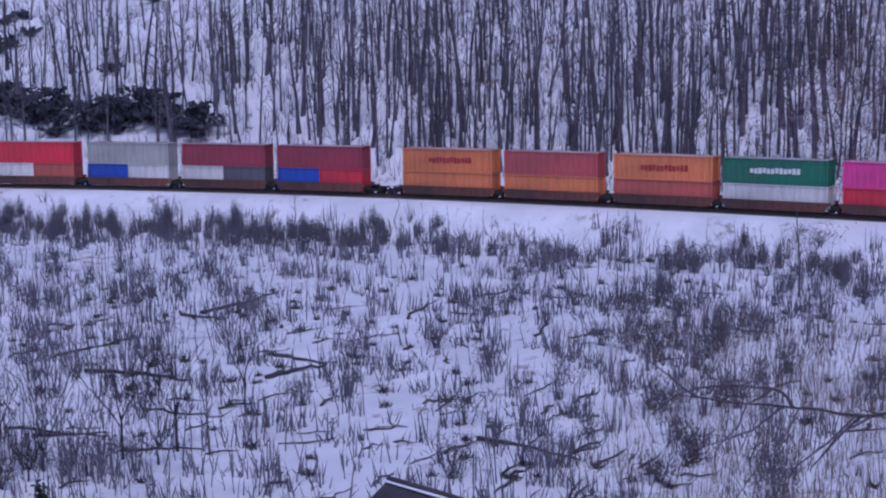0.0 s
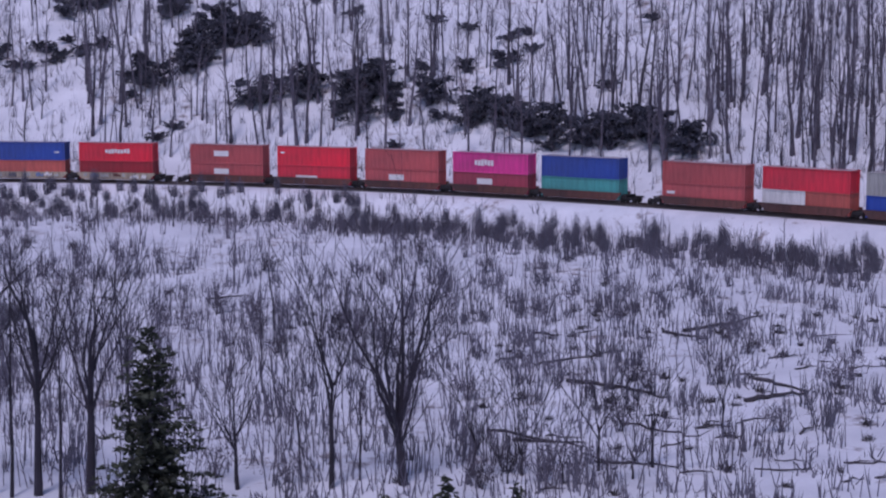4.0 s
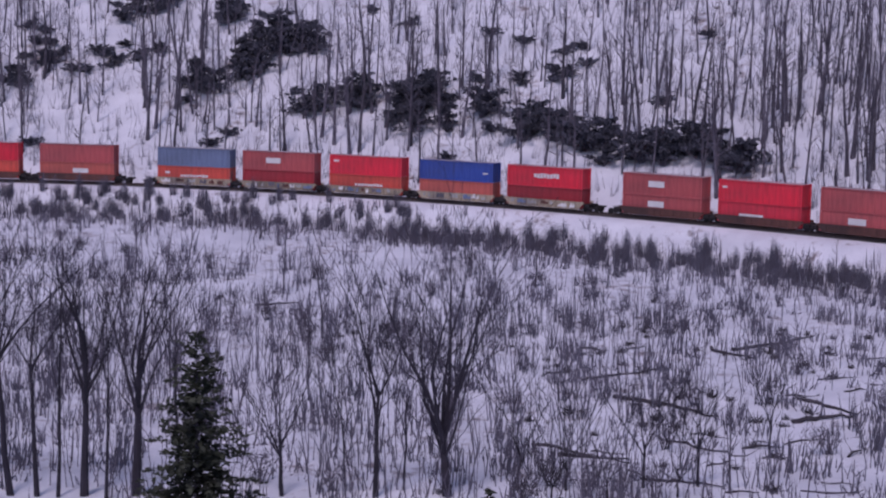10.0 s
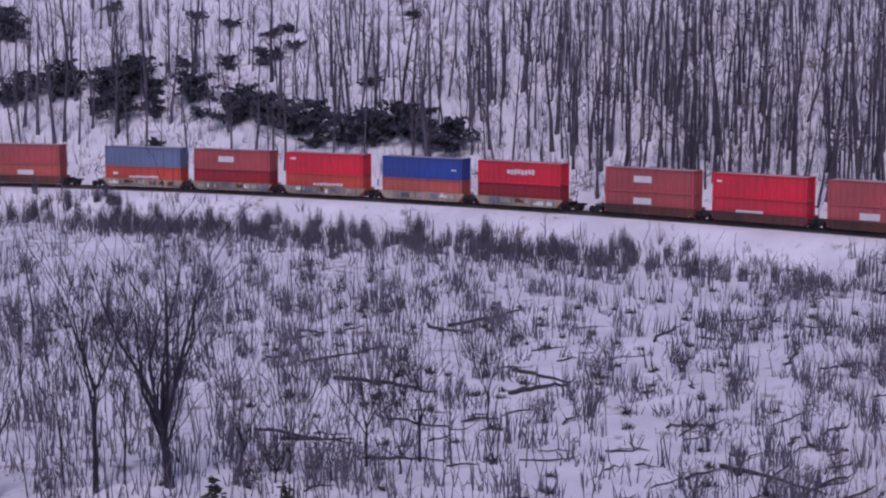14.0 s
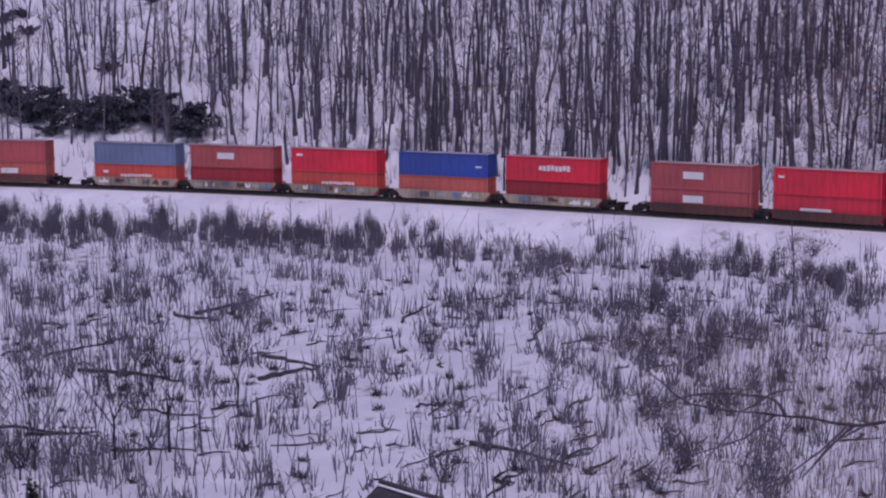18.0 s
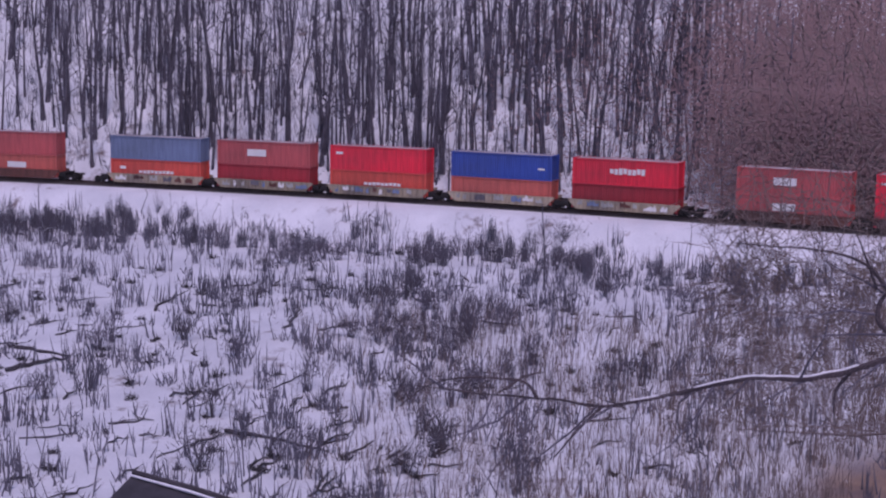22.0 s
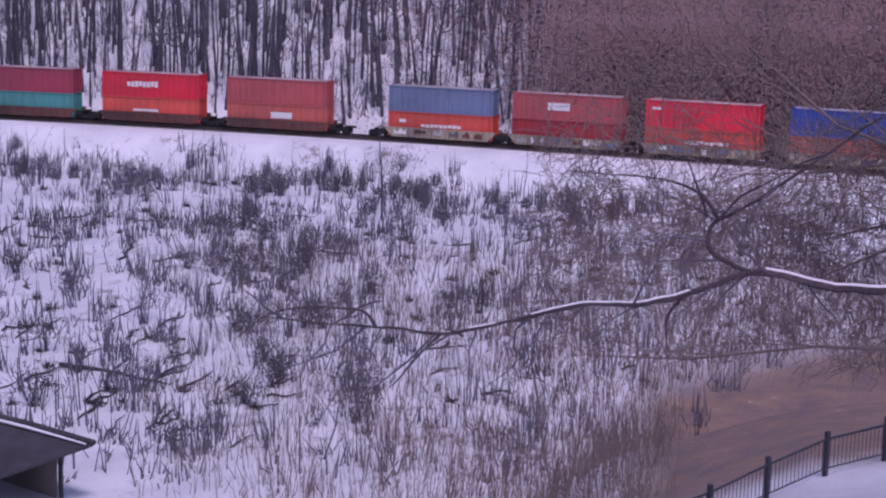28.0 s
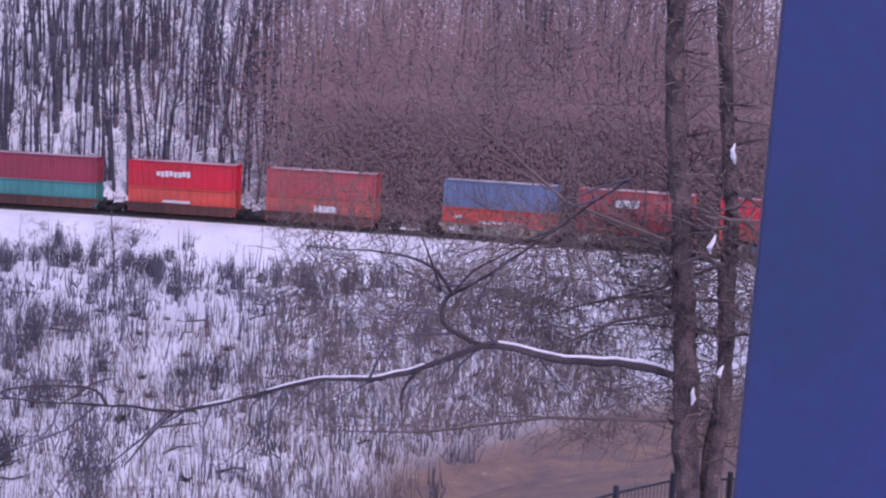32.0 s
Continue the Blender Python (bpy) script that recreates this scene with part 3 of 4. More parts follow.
def brush():
    """Leafless shrubs: single ones along the foot of the bank, uncounted brush over the flat."""
    kinds = []
    for i in range(6):
        rng = random.Random(60 + i)
        g = Geo()
        tall = 2.0 + 0.24 * i
        for _ in range(44):
            a, f = rng.uniform(0, 6.283), math.sqrt(rng.random())
            b = Vector((math.cos(a) * f * 0.55, math.sin(a) * f * 0.55, -0.1))
            t = Vector((math.cos(a) * f * 0.7 + rng.gauss(0, 0.14), math.sin(a) * f * 0.7 + rng.gauss(0, 0.14), tall * math.sqrt(1.08 - 0.8 * f * f) * rng.uniform(0.55, 1.15)))
            g.tube(b, b.lerp(t, 0.55), 0.028, 0.022, 3)
            g.cone(b.lerp(t, 0.55), t, 0.022)
            for _ in range(4):
                p = b.lerp(t, rng.uniform(0.35, 0.95))
                g.cone(p, p + Vector((rng.gauss(0, 0.25), rng.gauss(0, 0.25), rng.uniform(0.15, 0.5))), 0.02)
        kinds.append(thing("shrub", Matrix(), "leafless grey brown shrub at the foot of the snowy bank", "shrub", "shrubs along the railway bank", data=g.mesh("shrub", BRUSH)))
    rows = scatter(125, 31, -95, -2, -13, -5.6) + scatter(125, 32, -2, 82, -19, -8.6) + scatter(40, 33, 82, 170, -22, -8)
    for j, (x, y, rng) in enumerate(rows):
        m = pose(x, y, terrain(x, y), 0, 0, rng.uniform(0, 360))
        ob = kinds[j] if j < 6 else copy_thing(kinds[j % 6], m)
        ob.matrix_basis = m
    for k, (lo, hi) in enumerate(((-100, -25), (-25, 30), (30, 85), (85, 190))):
        g = Geo()
        def dens(x, y, s):
            if math.hypot(x, y) < 86:
                return 0
            patch = smooth(-0.1, 0.4, noise.noise(Vector((x * 0.3, y * 0.075, 4))))
            return (0.5 if x < 15 and -48 < offset(x, y) < -15 else 2.2 if x < 0 and offset(x, y) > -15 else 1) * (0.12 + 0.88 * (0.8 if x < 0 else 1) * patch)
        for x, y, rng in scatter((620, 560, 1250, 1600)[k], 70 + k, lo, hi, -165, -6.0 if k < 2 else -7.2, dens):
            b = at(x, y, 0.1)
            h = rng.uniform(0.8, 3.4)
            for _ in range(rng.randint(4, 9)):
                p = b + Vector((rng.gauss(0, 0.4), rng.gauss(0, 0.4), 0))
                t = p + Vector((rng.gauss(0, 0.32), rng.gauss(0, 0.32), h * rng.uniform(0.35, 1.1)))
                g.tube(p, p.lerp(t, 0.6), rng.uniform(0.035, 0.07), 0.04, 3).cone(p.lerp(t, 0.6), t, 0.04)
        tagged(new("valley_brush", g.mesh("valley_brush", BRUSH)), "leafless brush and dead stalks sticking out of snow", "brush", kind="stuff")


def saplings():
    """Slim upright saplings all over the flat, too many to count."""
    g = Geo()
    def dens(x, y, s):
        return 0.3 + 0.7 * smooth(-0.3, 0.4, noise.noise(Vector((x * 0.05, y * 0.05, 9)))) if math.hypot(x, y) > 82 else 0
    for x, y, rng in scatter(1150, 91, -95, 170, -115, -8, dens):
        b = at(x, y, 0.1)
        h, r = rng.uniform(1.8, 5.0), rng.uniform(0.025, 0.055)
        mid = b + Vector((rng.gauss(0, 0.08), rng.gauss(0, 0.08), 0.5)) * h
        top = b + Vector((rng.gauss(0, 0.12), rng.gauss(0, 0.12), 1)) * h
        g.path([b, mid, top], [r, r * 0.75, 0.008], 4)
        for _ in range(rng.randint(2, 6)):
            p = b.lerp(top, rng.uniform(0.35, 0.95))
            g.cone(p, p + Vector((rng.gauss(0, 0.4), rng.gauss(0, 0.4), rng.uniform(0.3, 0.9))), 0.022)
    near_left = [(x, y, rng) for x, y, rng in scatter(120, 95, -40, 75, -165, -95) if 86 < math.hypot(x, y) < 150]
    near_left += [(x, y, rng) for x, y, rng in scatter(1300, 96, 5, 100, -130, -55) if 92 < math.hypot(x, y) < 165]
    rng = random.Random(97)
    for _ in range(120):
        az, r = radians(rng.uniform(-4, 13)), rng.uniform(96, 115)
        near_left.append((r * math.sin(az), r * math.cos(az), rng))
    for x, y, rng in near_left:
        b = at(x, y, 0.1)
        h, r = rng.uniform(1.2, 5.5), rng.uniform(0.022, 0.05)
        top = b + Vector((rng.gauss(0, 0.12), rng.gauss(0, 0.12), 1)) * h
        g.path([b, b.lerp(top, 0.5) + Vector((rng.gauss(0, 0.06), rng.gauss(0, 0.06), 0)), top], [r, r * 0.75, 0.006], 4)
        for _ in range(rng.randint(3, 7)):
            p = b.lerp(top, rng.uniform(0.2, 0.95))
            g.cone(p, p + Vector((rng.gauss(0, 0.4), rng.gauss(0, 0.4), rng.uniform(0.3, 0.9))), 0.016)
    for x, y, rng in scatter(1100, 98, -95, 14, -21, -5.7) + scatter(750, 99, -2, 84, -25, -9):
        b = at(x, y, 0.1)
        for _ in range(2):
            p = b + Vector((rng.gauss(0, 0.25), rng.gauss(0, 0.25), 0))
            g.cone(p, p + Vector((rng.gauss(0, 0.2), rng.gauss(0, 0.2), rng.uniform(1.0, 2.7))), rng.uniform(0.04, 0.07))
    tagged(new("valley_saplings", g.mesh("valley_saplings", TWIG)), "slim leafless saplings standing in the snow", "saplings", kind="stuff")


def dark_shrubs():
    """Round tangled shrubs that stand out dark against the snow."""
    kinds = []
    for i in range(4):
        rng = random.Random(160 + i)
        g = Geo()
        size = 0.9 + 0.22 * i
        for _ in range(130):
            v = Vector((rng.gauss(0, 1.5), rng.gauss(0, 1), rng.gauss(0, 0.7))) * rng.uniform(0.3, 0.75) * size
            c = Vector((0, 0, size * 0.95)) + v
            g.cone(c, c + Vector((rng.gauss(0, 0.35), rng.gauss(0, 0.35), rng.gauss(0.45, 0.4))), 0.035)
        for _ in range(9):
            g.cone(Vector((rng.gauss(0, 0.15), rng.gauss(0, 0.15), -0.2)), Vector((rng.gauss(0, 0.6), rng.gauss(0, 0.6), size * 1.6)), 0.06)
        kinds.append(thing("tangled_shrub", Matrix(), "dark tangled leafless shrub on the snowy flat", "shrub", "dark shrubs on the valley floor", data=g.mesh("tangled_shrub", TWIG)))
    spots = [(7.5, 108), (9.6, 105.5), (11.8, 107), (14, 104.6), (5.5, 104), (-7, 106), (-12, 108), (63.5, 119.3), (65.5, 122), (61, 121), (62, 117.5), (64.8, 120.5), (58, 119), (60, 124), (57, 122), (66.9, 137.1), (64.5, 135), (69, 139.5), (94.4, 154), (91, 155), (86, 158)]
    spots += [(x, y) for x, y, rng in scatter(130, 17, -60, 165, -100, -12, lambda x, y, s: 0.3 + 0.7 * smooth(16, 28, math.degrees(math.atan2(x, y))) if math.hypot(x, y) > 84 else 0)]
    for j, (x, y) in enumerate(spots):
        m = pose(x, y, terrain(x, y), 0, 0, j * 77)
        ob = kinds[j] if j < 4 else copy_thing(kinds[j % 4], m)
        ob.matrix_basis = m
    p = Vector((75.0, 163.1, terrain(75.0, 163.1)))
    ob = thing("sapling", Matrix.Translation(p), "lone thin sapling with a dark tangled top", "tree")
    part("trunk", Geo().path([Vector((0, 0, -0.2)), Vector((0.05, 0, 2.0)), Vector((0, 0, 4.2))], [0.09, 0.07, 0.02], 6), BARK, ob)
    rng, g = random.Random(5), Geo()
    for _ in range(90):
        c = Vector((rng.gauss(0, 0.5), rng.gauss(0, 0.5), rng.gauss(3.4, 0.7)))
        g.cone(c, c + Vector((rng.gauss(0, 0.3), rng.gauss(0, 0.3), rng.gauss(0.2, 0.3))), 0.04)
    part("crown", g, TWIG, ob, "dark tangle of twigs")


def dry_saplings():
    """Thick brown saplings on the near side of the flat, below the brown shoulder."""
    rng = random.Random(12)
    g = Geo()
    for _ in range(7000):
        az, r = 22 + 27 * rng.random() ** 0.6, rng.uniform(53, 145)
        if az > 40.8 + rng.gauss(0, 0.7) and r < 104 + 2.2 * (az - 41):
            continue
        p = polar(az, 0, r)
        b = at(p.x, p.y, 0.1)
        h = rng.uniform(1.0, 3.4)
        for _ in range(rng.randint(1, 4)):
            q = b + Vector((rng.gauss(0, 0.3), rng.gauss(0, 0.3), 0))
            t = q + Vector((rng.gauss(0, 0.3), rng.gauss(0, 0.3), h * rng.uniform(0.6, 1)))
            g.cone(q, t, rng.uniform(0.018, 0.035))
            g.cone(q.lerp(t, 0.5), t + Vector((rng.gauss(0, 0.4), rng.gauss(0, 0.4), 0.1)), 0.014)
    tagged(new("dry_saplings", g.mesh("dry_saplings", BROWN_TWIG)), "thick brown saplings standing in snow", "saplings", kind="stuff")


def fallen_logs():
    for name, x0, y0, x1, y1, r in (("fallen_log", 14.5, 134.5, 22, 129, 0.17), ("fallen_log", 11.9, 140.4, 20.5, 146, 0.12), ("fallen_log", 27.2, 127, 33, 128.8, 0.2), ("fallen_log", 30, 134, 33.2, 129.2, 0.17),
                                    ("fallen_log", 27.4, 154, 37, 161.2, 0.17), ("fallen_log", 8.4, 116.6, 13.6, 115.8, 0.13), ("fallen_log", -20.4, 177.3, -16.1, 179.8, 0.13), ("fallen_log", 7, 119.5, 13.8, 114.6, 0.12),
                                    ("fallen_log", 37, 103.3, 41.4, 96, 0.14), ("fallen_log", 44.2, 143, 49, 150, 0.14), ("fallen_log", 25, 155, 29, 150, 0.15), ("fallen_log", 14, 110, 19, 109, 0.11), ("fallen_log", 52, 130, 57, 139, 0.13), ("fallen_log", 17, 122, 22, 117, 0.1)):
        g, n, r = Geo(), 8, r * 1.15
        rng = random.Random(int(x0 * 10 + y0))
        a, b = at(x0, y0), at(x1, y1)
        pts = [a.lerp(b, i / n) + Vector((rng.gauss(0, 0.2), rng.gauss(0, 0.2), 0)) for i in range(n + 1)]
        pts = [Vector((q.x, q.y, terrain(q.x, q.y) + r * rng.uniform(0.2, 1.3))) - a for q in pts]
        g.path(pts, [r * (1 - 0.08 * i) for i in range(n + 1)], 7)
        ob = thing(name, Matrix.Translation(a), "weathered fallen tree trunk lying in the snow", "log", "fallen logs on the valley floor")
        part("stem", g, LOG, ob)
        for _ in range(4):
            p = pts[rng.randint(2, n)]
            part("broken_branch", Geo().cone(p, p + Vector((rng.gauss(0, 0.8), rng.gauss(0, 0.8), rng.uniform(0.2, 1.1))), 0.05), LOG, ob)



def fallen_branches():
    """Broken branches that lie about in the snow, some half propped up."""
    rng = random.Random(58)
    for k in range(128):
        az, r = (rng.uniform(3, 44), rng.uniform(96, 165)) if k < 84 else (rng.uniform(14, 28.5), rng.uniform(92, 122))
        a = at(r * math.sin(radians(az)), r * math.cos(radians(az)))
        if offset(a.x, a.y) > -14 or (az > 40 and r < 120):
            continue
        turn, l = rng.uniform(-0.9, 0.9) + (0 if rng.random() < 0.7 else 1.5), rng.uniform(1.2, 3.8)
        if k >= 84:
            turn = rng.gauss(0.7, 0.2)
        d = Vector((math.cos(turn), math.sin(turn), 0))
        pts = []
        for i in range(5):
            q = a + d * (l * i / 4) + Vector((rng.gauss(0, 0.12), rng.gauss(0, 0.12), 0))
            pts.append(Vector((q.x, q.y, terrain(q.x, q.y) + 0.02 + rng.uniform(0, 0.25) * (i > 0))) - a)
        w = rng.uniform(0.05, 0.11)
        ob = thing("fallen_branch", Matrix.Translation(a), "dark broken branch lying in the snow", "branch", "fallen branches on the valley floor")
        part("stem", Geo().path(pts, [w, w * 0.95, w * 0.8, w * 0.6, w * 0.25], 5), LOG, ob)
        for _ in range(3):
            p = pts[rng.randint(1, 4)]
            part("side_branch", Geo().cone(p, p + Vector((rng.gauss(0, 0.5), rng.gauss(0, 0.5), rng.uniform(0.1, 0.7))), w * 0.5), LOG, ob)


def weed_clumps():
    """Low dark clumps of dead weeds pressed down by the snow."""
    kinds = []
    for i in range(5):
        rng, g = random.Random(260 + i), Geo()
        rim = [Vector((0.85 * math.cos(a * 0.785) * rng.uniform(0.7, 1.1), 0.65 * math.sin(a * 0.785) * rng.uniform(0.7, 1.1), -0.14)) for a in range(8)]
        g.v += rim + [Vector((0, 0, -0.03))]
        g.f += [(a, (a + 1) % 8, 8) for a in range(8)]
        for _ in range(60):
            b = Vector((rng.gauss(0, 0.3), rng.gauss(0, 0.22), -0.1))
            t = b + Vector((rng.gauss(0.15, 0.35), rng.gauss(0, 0.35), abs(rng.gauss(0.35, 0.35))))
            m = b.lerp(t, 0.6) + Vector((0, 0, 0.1))
            g.tube(b, m, 0.035, 0.028, 3).cone(m, t, 0.028)
        kinds.append(thing("weed_clump", Matrix(), "low dark clump of dead weeds in the snow", "weeds", "weed clumps on the valley floor", data=g.mesh("weed_clump", LOG)))
    rng = random.Random(63)
    j = 0
    while j < 190:
        az, r = (rng.uniform(-12, 44), rng.uniform(98, 185)) if j < 160 else (rng.uniform(8, 22), rng.uniform(98, 150))
        if az < 4 and rng.random() < 0.7:
            continue
        x, y = r * math.sin(radians(az)), r * math.cos(radians(az))
        if offset(x, y) > -13 or (az > 40 and r < 120) or noise.noise(Vector((x * 0.09, y * 0.05, 7))) < rng.uniform(-0.4, 0.3):
            continue
        s = rng.uniform(0.5, 1.0)
        m = pose(x, y, terrain(x, y), 0, 0, rng.uniform(0, 360)) @ Matrix.Diagonal((s, s, s, 1))
        ob = kinds[j] if j < 5 else copy_thing(kinds[j % 5], m)
        ob.matrix_basis = m
        j += 1


# ---- the near tree with the long branch ----
def polar(az, el, r):
    a, e = radians(az), radians(el)
    return Vector((r * math.sin(a), r * math.cos(a), EYE[2] + r * math.tan(e)))


def limb_path(g, pts, r0, r1, sides=7):
    """A limb along a few bends, rounded by a spline."""
    n = len(pts)
    fine = []
    for i in range(n - 1):
        p0, p1, p2, p3 = pts[max(0, i - 1)], pts[i], pts[i + 1], pts[min(n - 1, i + 2)]
        for k in range(8):
            t = k / 8
            fine.append(0.5 * ((2 * p1) + (p2 - p0) * t + (2 * p0 - 5 * p1 + 4 * p2 - p3) * t * t + (3 * p1 - p0 - 3 * p2 + p3) * t ** 3))
    fine.append(pts[-1])
    fine = [p + noise.noise_vector(p * 0.75) * 0.07 + noise.noise_vector(p * 2.6) * 0.03 for p in fine]
    m = len(fine) - 1
    g.path(fine, [(r1 + (r0 - r1) * (1 - i / m) ** 1.25) * (1 + 0.4 * noise.noise(fine[i] * 2.3)) for i in range(m + 1)], sides)
    return fine


def spot(az, el, r):
    return polar(az, el + 0.22, r)


def near_tree():
    rng = random.Random(77)
    p = spot(51.2, 0, 34)
    foot = at(p.x, p.y)
    ob = thing("tree", Matrix.Translation(foot), "gnarled brown tree with a long snow lined branch", "tree")
    inv = lambda pts: [p - foot for p in pts]
    trunk = Geo()
    limb_path(trunk, [Vector((0, 0, -0.5))] + inv([spot(51.25, -16, 34), spot(50.85, -12, 34), spot(50.5, -7.6, 34), spot(49.75, -1, 34), spot(49.9, 6, 34)]), 0.29, 0.19, 10)
    part("trunk", trunk, NEAR_BARK, ob)
    fork = Geo()
    limb_path(fork, [Vector((0.2, 0, -0.4))] + inv([spot(51.9, -16, 34.3), spot(52.2, -12, 34.3), spot(52.1, -7.5, 34.3), spot(51.9, -4.8, 34.3), spot(51.4, 1, 34.3), spot(51.9, 6, 34.3)]), 0.22, 0.13, 9)
    part("second_trunk", fork, NEAR_BARK, ob)
    long_one = Geo()
    path = limb_path(long_one, inv([polar(51.0, -11.9, 34), polar(49.4, -11.5, 33.9), polar(46.7, -11.4, 33.7), polar(44.0, -11.1, 33.4), polar(42.2, -11.75, 33.3), polar(40.3, -12.4, 33.2), polar(38.0, -12.6, 33.1), polar(35.6, -13.15, 33.0), polar(33.1, -13.65, 32.8), polar(30.9, -13.5, 32.6), polar(28.9, -13.42, 32.4), polar(26.4, -13.2, 32.2)]), 0.1, 0.014)
    part("long_branch", long_one, BRANCH_BARK, ob, "long snow lined branch")
    for i in range(1, len(path) - 24):
        if noise.noise(path[i] * 0.9) > -0.08:
            k = 1 - i / len(path)
            up = Vector((0, 0, 0.09 * k + 0.012))
            part("snow_cap", Geo().tube(path[i] + up, path[i + 1] + up, 0.034 * k + 0.01, 0.031 * k + 0.008, 5), SNOW_CAP, ob, "line of snow on the branch")
    high = Geo()
    path2 = limb_path(high, inv([polar(43.9, -11.15, 33.4), polar(42.5, -10.55, 33.4), polar(42.35, -9.6, 33.5), polar(43.4, -8.94, 33.5), polar(45.1, -7.65, 33.6), polar(47.1, -6.1, 33.8), polar(48.6, -5.1, 34.0)]), 0.06, 0.02)
    part("high_branch", high, BRANCH_BARK, ob)
    for r0, bends in ((0.045, ((42.6, -9.4), (41.9, -8.6), (40.5, -8.15), (37.3, -7.9))), (0.035, ((42.2, -9.3), (41.8, -8.4), (41.4, -7.5))), (0.03, ((42.6, -9.3), (43.6, -8.3), (44.9, -7.6))), (0.05, ((33.1, -13.65), (32.2, -14.5), (31.3, -15.5))), (0.04, ((30.7, -13.45), (30.0, -12.9), (27.2, -13.0), (25.8, -13.9))),
                      (0.035, ((29.6, -13.2), (30.2, -12.8), (30.9, -12.6))), (0.045, ((41.5, -12.1), (41.0, -12.9), (41.1, -13.9))), (0.06, ((50.5, -7.9), (51.3, -7.65), (52.3, -8.3)))):
        g = Geo()
        limb_path(g, inv([polar(a, e, 33.4) for a, e in bends]), r0, 0.012)
        part("side_branch", g, BRANCH_BARK, ob)
    for i in range(18, len(path) - 4, 4):
        bough = Geo()
        side = rng.choice((-1, -1, 1))
        grow(bough, bough, path[i + rng.randint(-1, 2)], Vector((rng.uniform(-1, -0.2), rng.uniform(-0.3, 0.6), side * rng.uniform(0.25, 0.9))).normalized(), rng.uniform(0.9, 2.8), 0.028, 1, rng, 0.03, 2, 0.26, 3)
        part("side_branch", bough, TWIG, ob)
    for i in range(6, len(path2), 6):
        bough = Geo()
        grow(bough, bough, path2[i], Vector((-0.85, 0.3, rng.uniform(-0.45, 0.6))).normalized(), rng.uniform(1.0, 2.4), 0.026, 1, rng, 0.0, 2, 0.24, 3)
        part("side_branch", bough, TWIG, ob)
    for az, el, da in ((50.9, -11.0, 1), (50.6, -9.0, -1), (50.2, -5.5, 1), (49.9, -2.0, -1), (52.2, -10.5, 1), (52.1, -8.4, -1), (51.8, -4.0, 1), (50.0, 0.2, -1), (52.0, -6.2, 1), (51.0, -13.2, -1), (50.9, -10.2, -1), (50.7, -8.1, 1), (50.3, -6.6, -1), (50.0, -3.8, 1), (49.8, -0.8, 1), (52.2, -9.3, -1), (52.0, -7.2, 1), (51.8, -5.2, -1), (51.6, -2.6, 1), (51.5, -0.6, -1), (51.1, -14.3, 1), (52.1, -13.1, -1)):
        stub = Geo()
        p = spot(az, el, 34) - foot
        grow(stub, stub, p, Vector((da * 0.6, -0.3, rng.uniform(-0.1, 0.8))).normalized(), rng.uniform(0.5, 1.6), 0.05, 1, rng, 0.02, 2, 0.2, 2)
        part("stub_branch", stub, NEAR_BARK, ob)
    for az0, az1 in ((51.1, 49.8), (52.1, 51.5)):
        g = Geo()
        for _ in range(170):
            f, a = rng.random(), rng.uniform(0, 6.283)
            p = spot(az0 + (az1 - az0) * f, -13.5 + 16 * f, 34.1) - foot + Vector((math.cos(a), math.sin(a), 0)) * 0.17
            d = Vector((math.cos(a), math.sin(a), rng.uniform(-0.4, 1.2))).normalized() * rng.uniform(0.15, 0.7)
            g.tube(p, p + d, 0.02, 0.014, 3).cone(p + d, p + d * 1.5 + Vector((rng.gauss(0, 0.1), rng.gauss(0, 0.1), rng.gauss(0, 0.12))), 0.014)
        tagged(part("shoots", g, BROWN_TWIG, ob, "short brown shoots along the trunk"), kind="stuff")
    for az, el in ((51.2, -12.9), (52.1, -11.9), (51.5, -7.7), (52.0, -4.6)):
        g = Geo()
        p = spot(az, el, 33.75) - foot
        tall = rng.uniform(0.06, 0.17)
        g.path([p + Vector((rng.gauss(0, 0.06), 0, tall * k)) for k in range(4)], [0.015, 0.06, 0.045, 0.015], 7)
        part("snow_clump", g, SNOW_CAP, ob, "clump of snow stuck to the bark")
    for i in range(19):
        bough = Geo()
        high_up = i < 6
        el = rng.uniform(-3.5, 4.5) if high_up else rng.uniform(-13.5, -4.5)
        base = spot(50.4 if i % 2 else 52.0, el, 34) - foot
        aim = spot(rng.uniform(37.5, 46) if i % 3 else 56, el + (rng.uniform(-1.5, 3) if high_up else rng.uniform(-2.5, 1.5)), rng.uniform(35, 40)) - foot
        grow(bough, bough, base, (aim - base).normalized(), (aim - base).length * rng.uniform(0.6, 1.05), 0.045, 1, rng, 0.0, 3, 0.24, 4)
        part("bough", bough, BROWN_TWIG, ob, "twiggy brown bough")
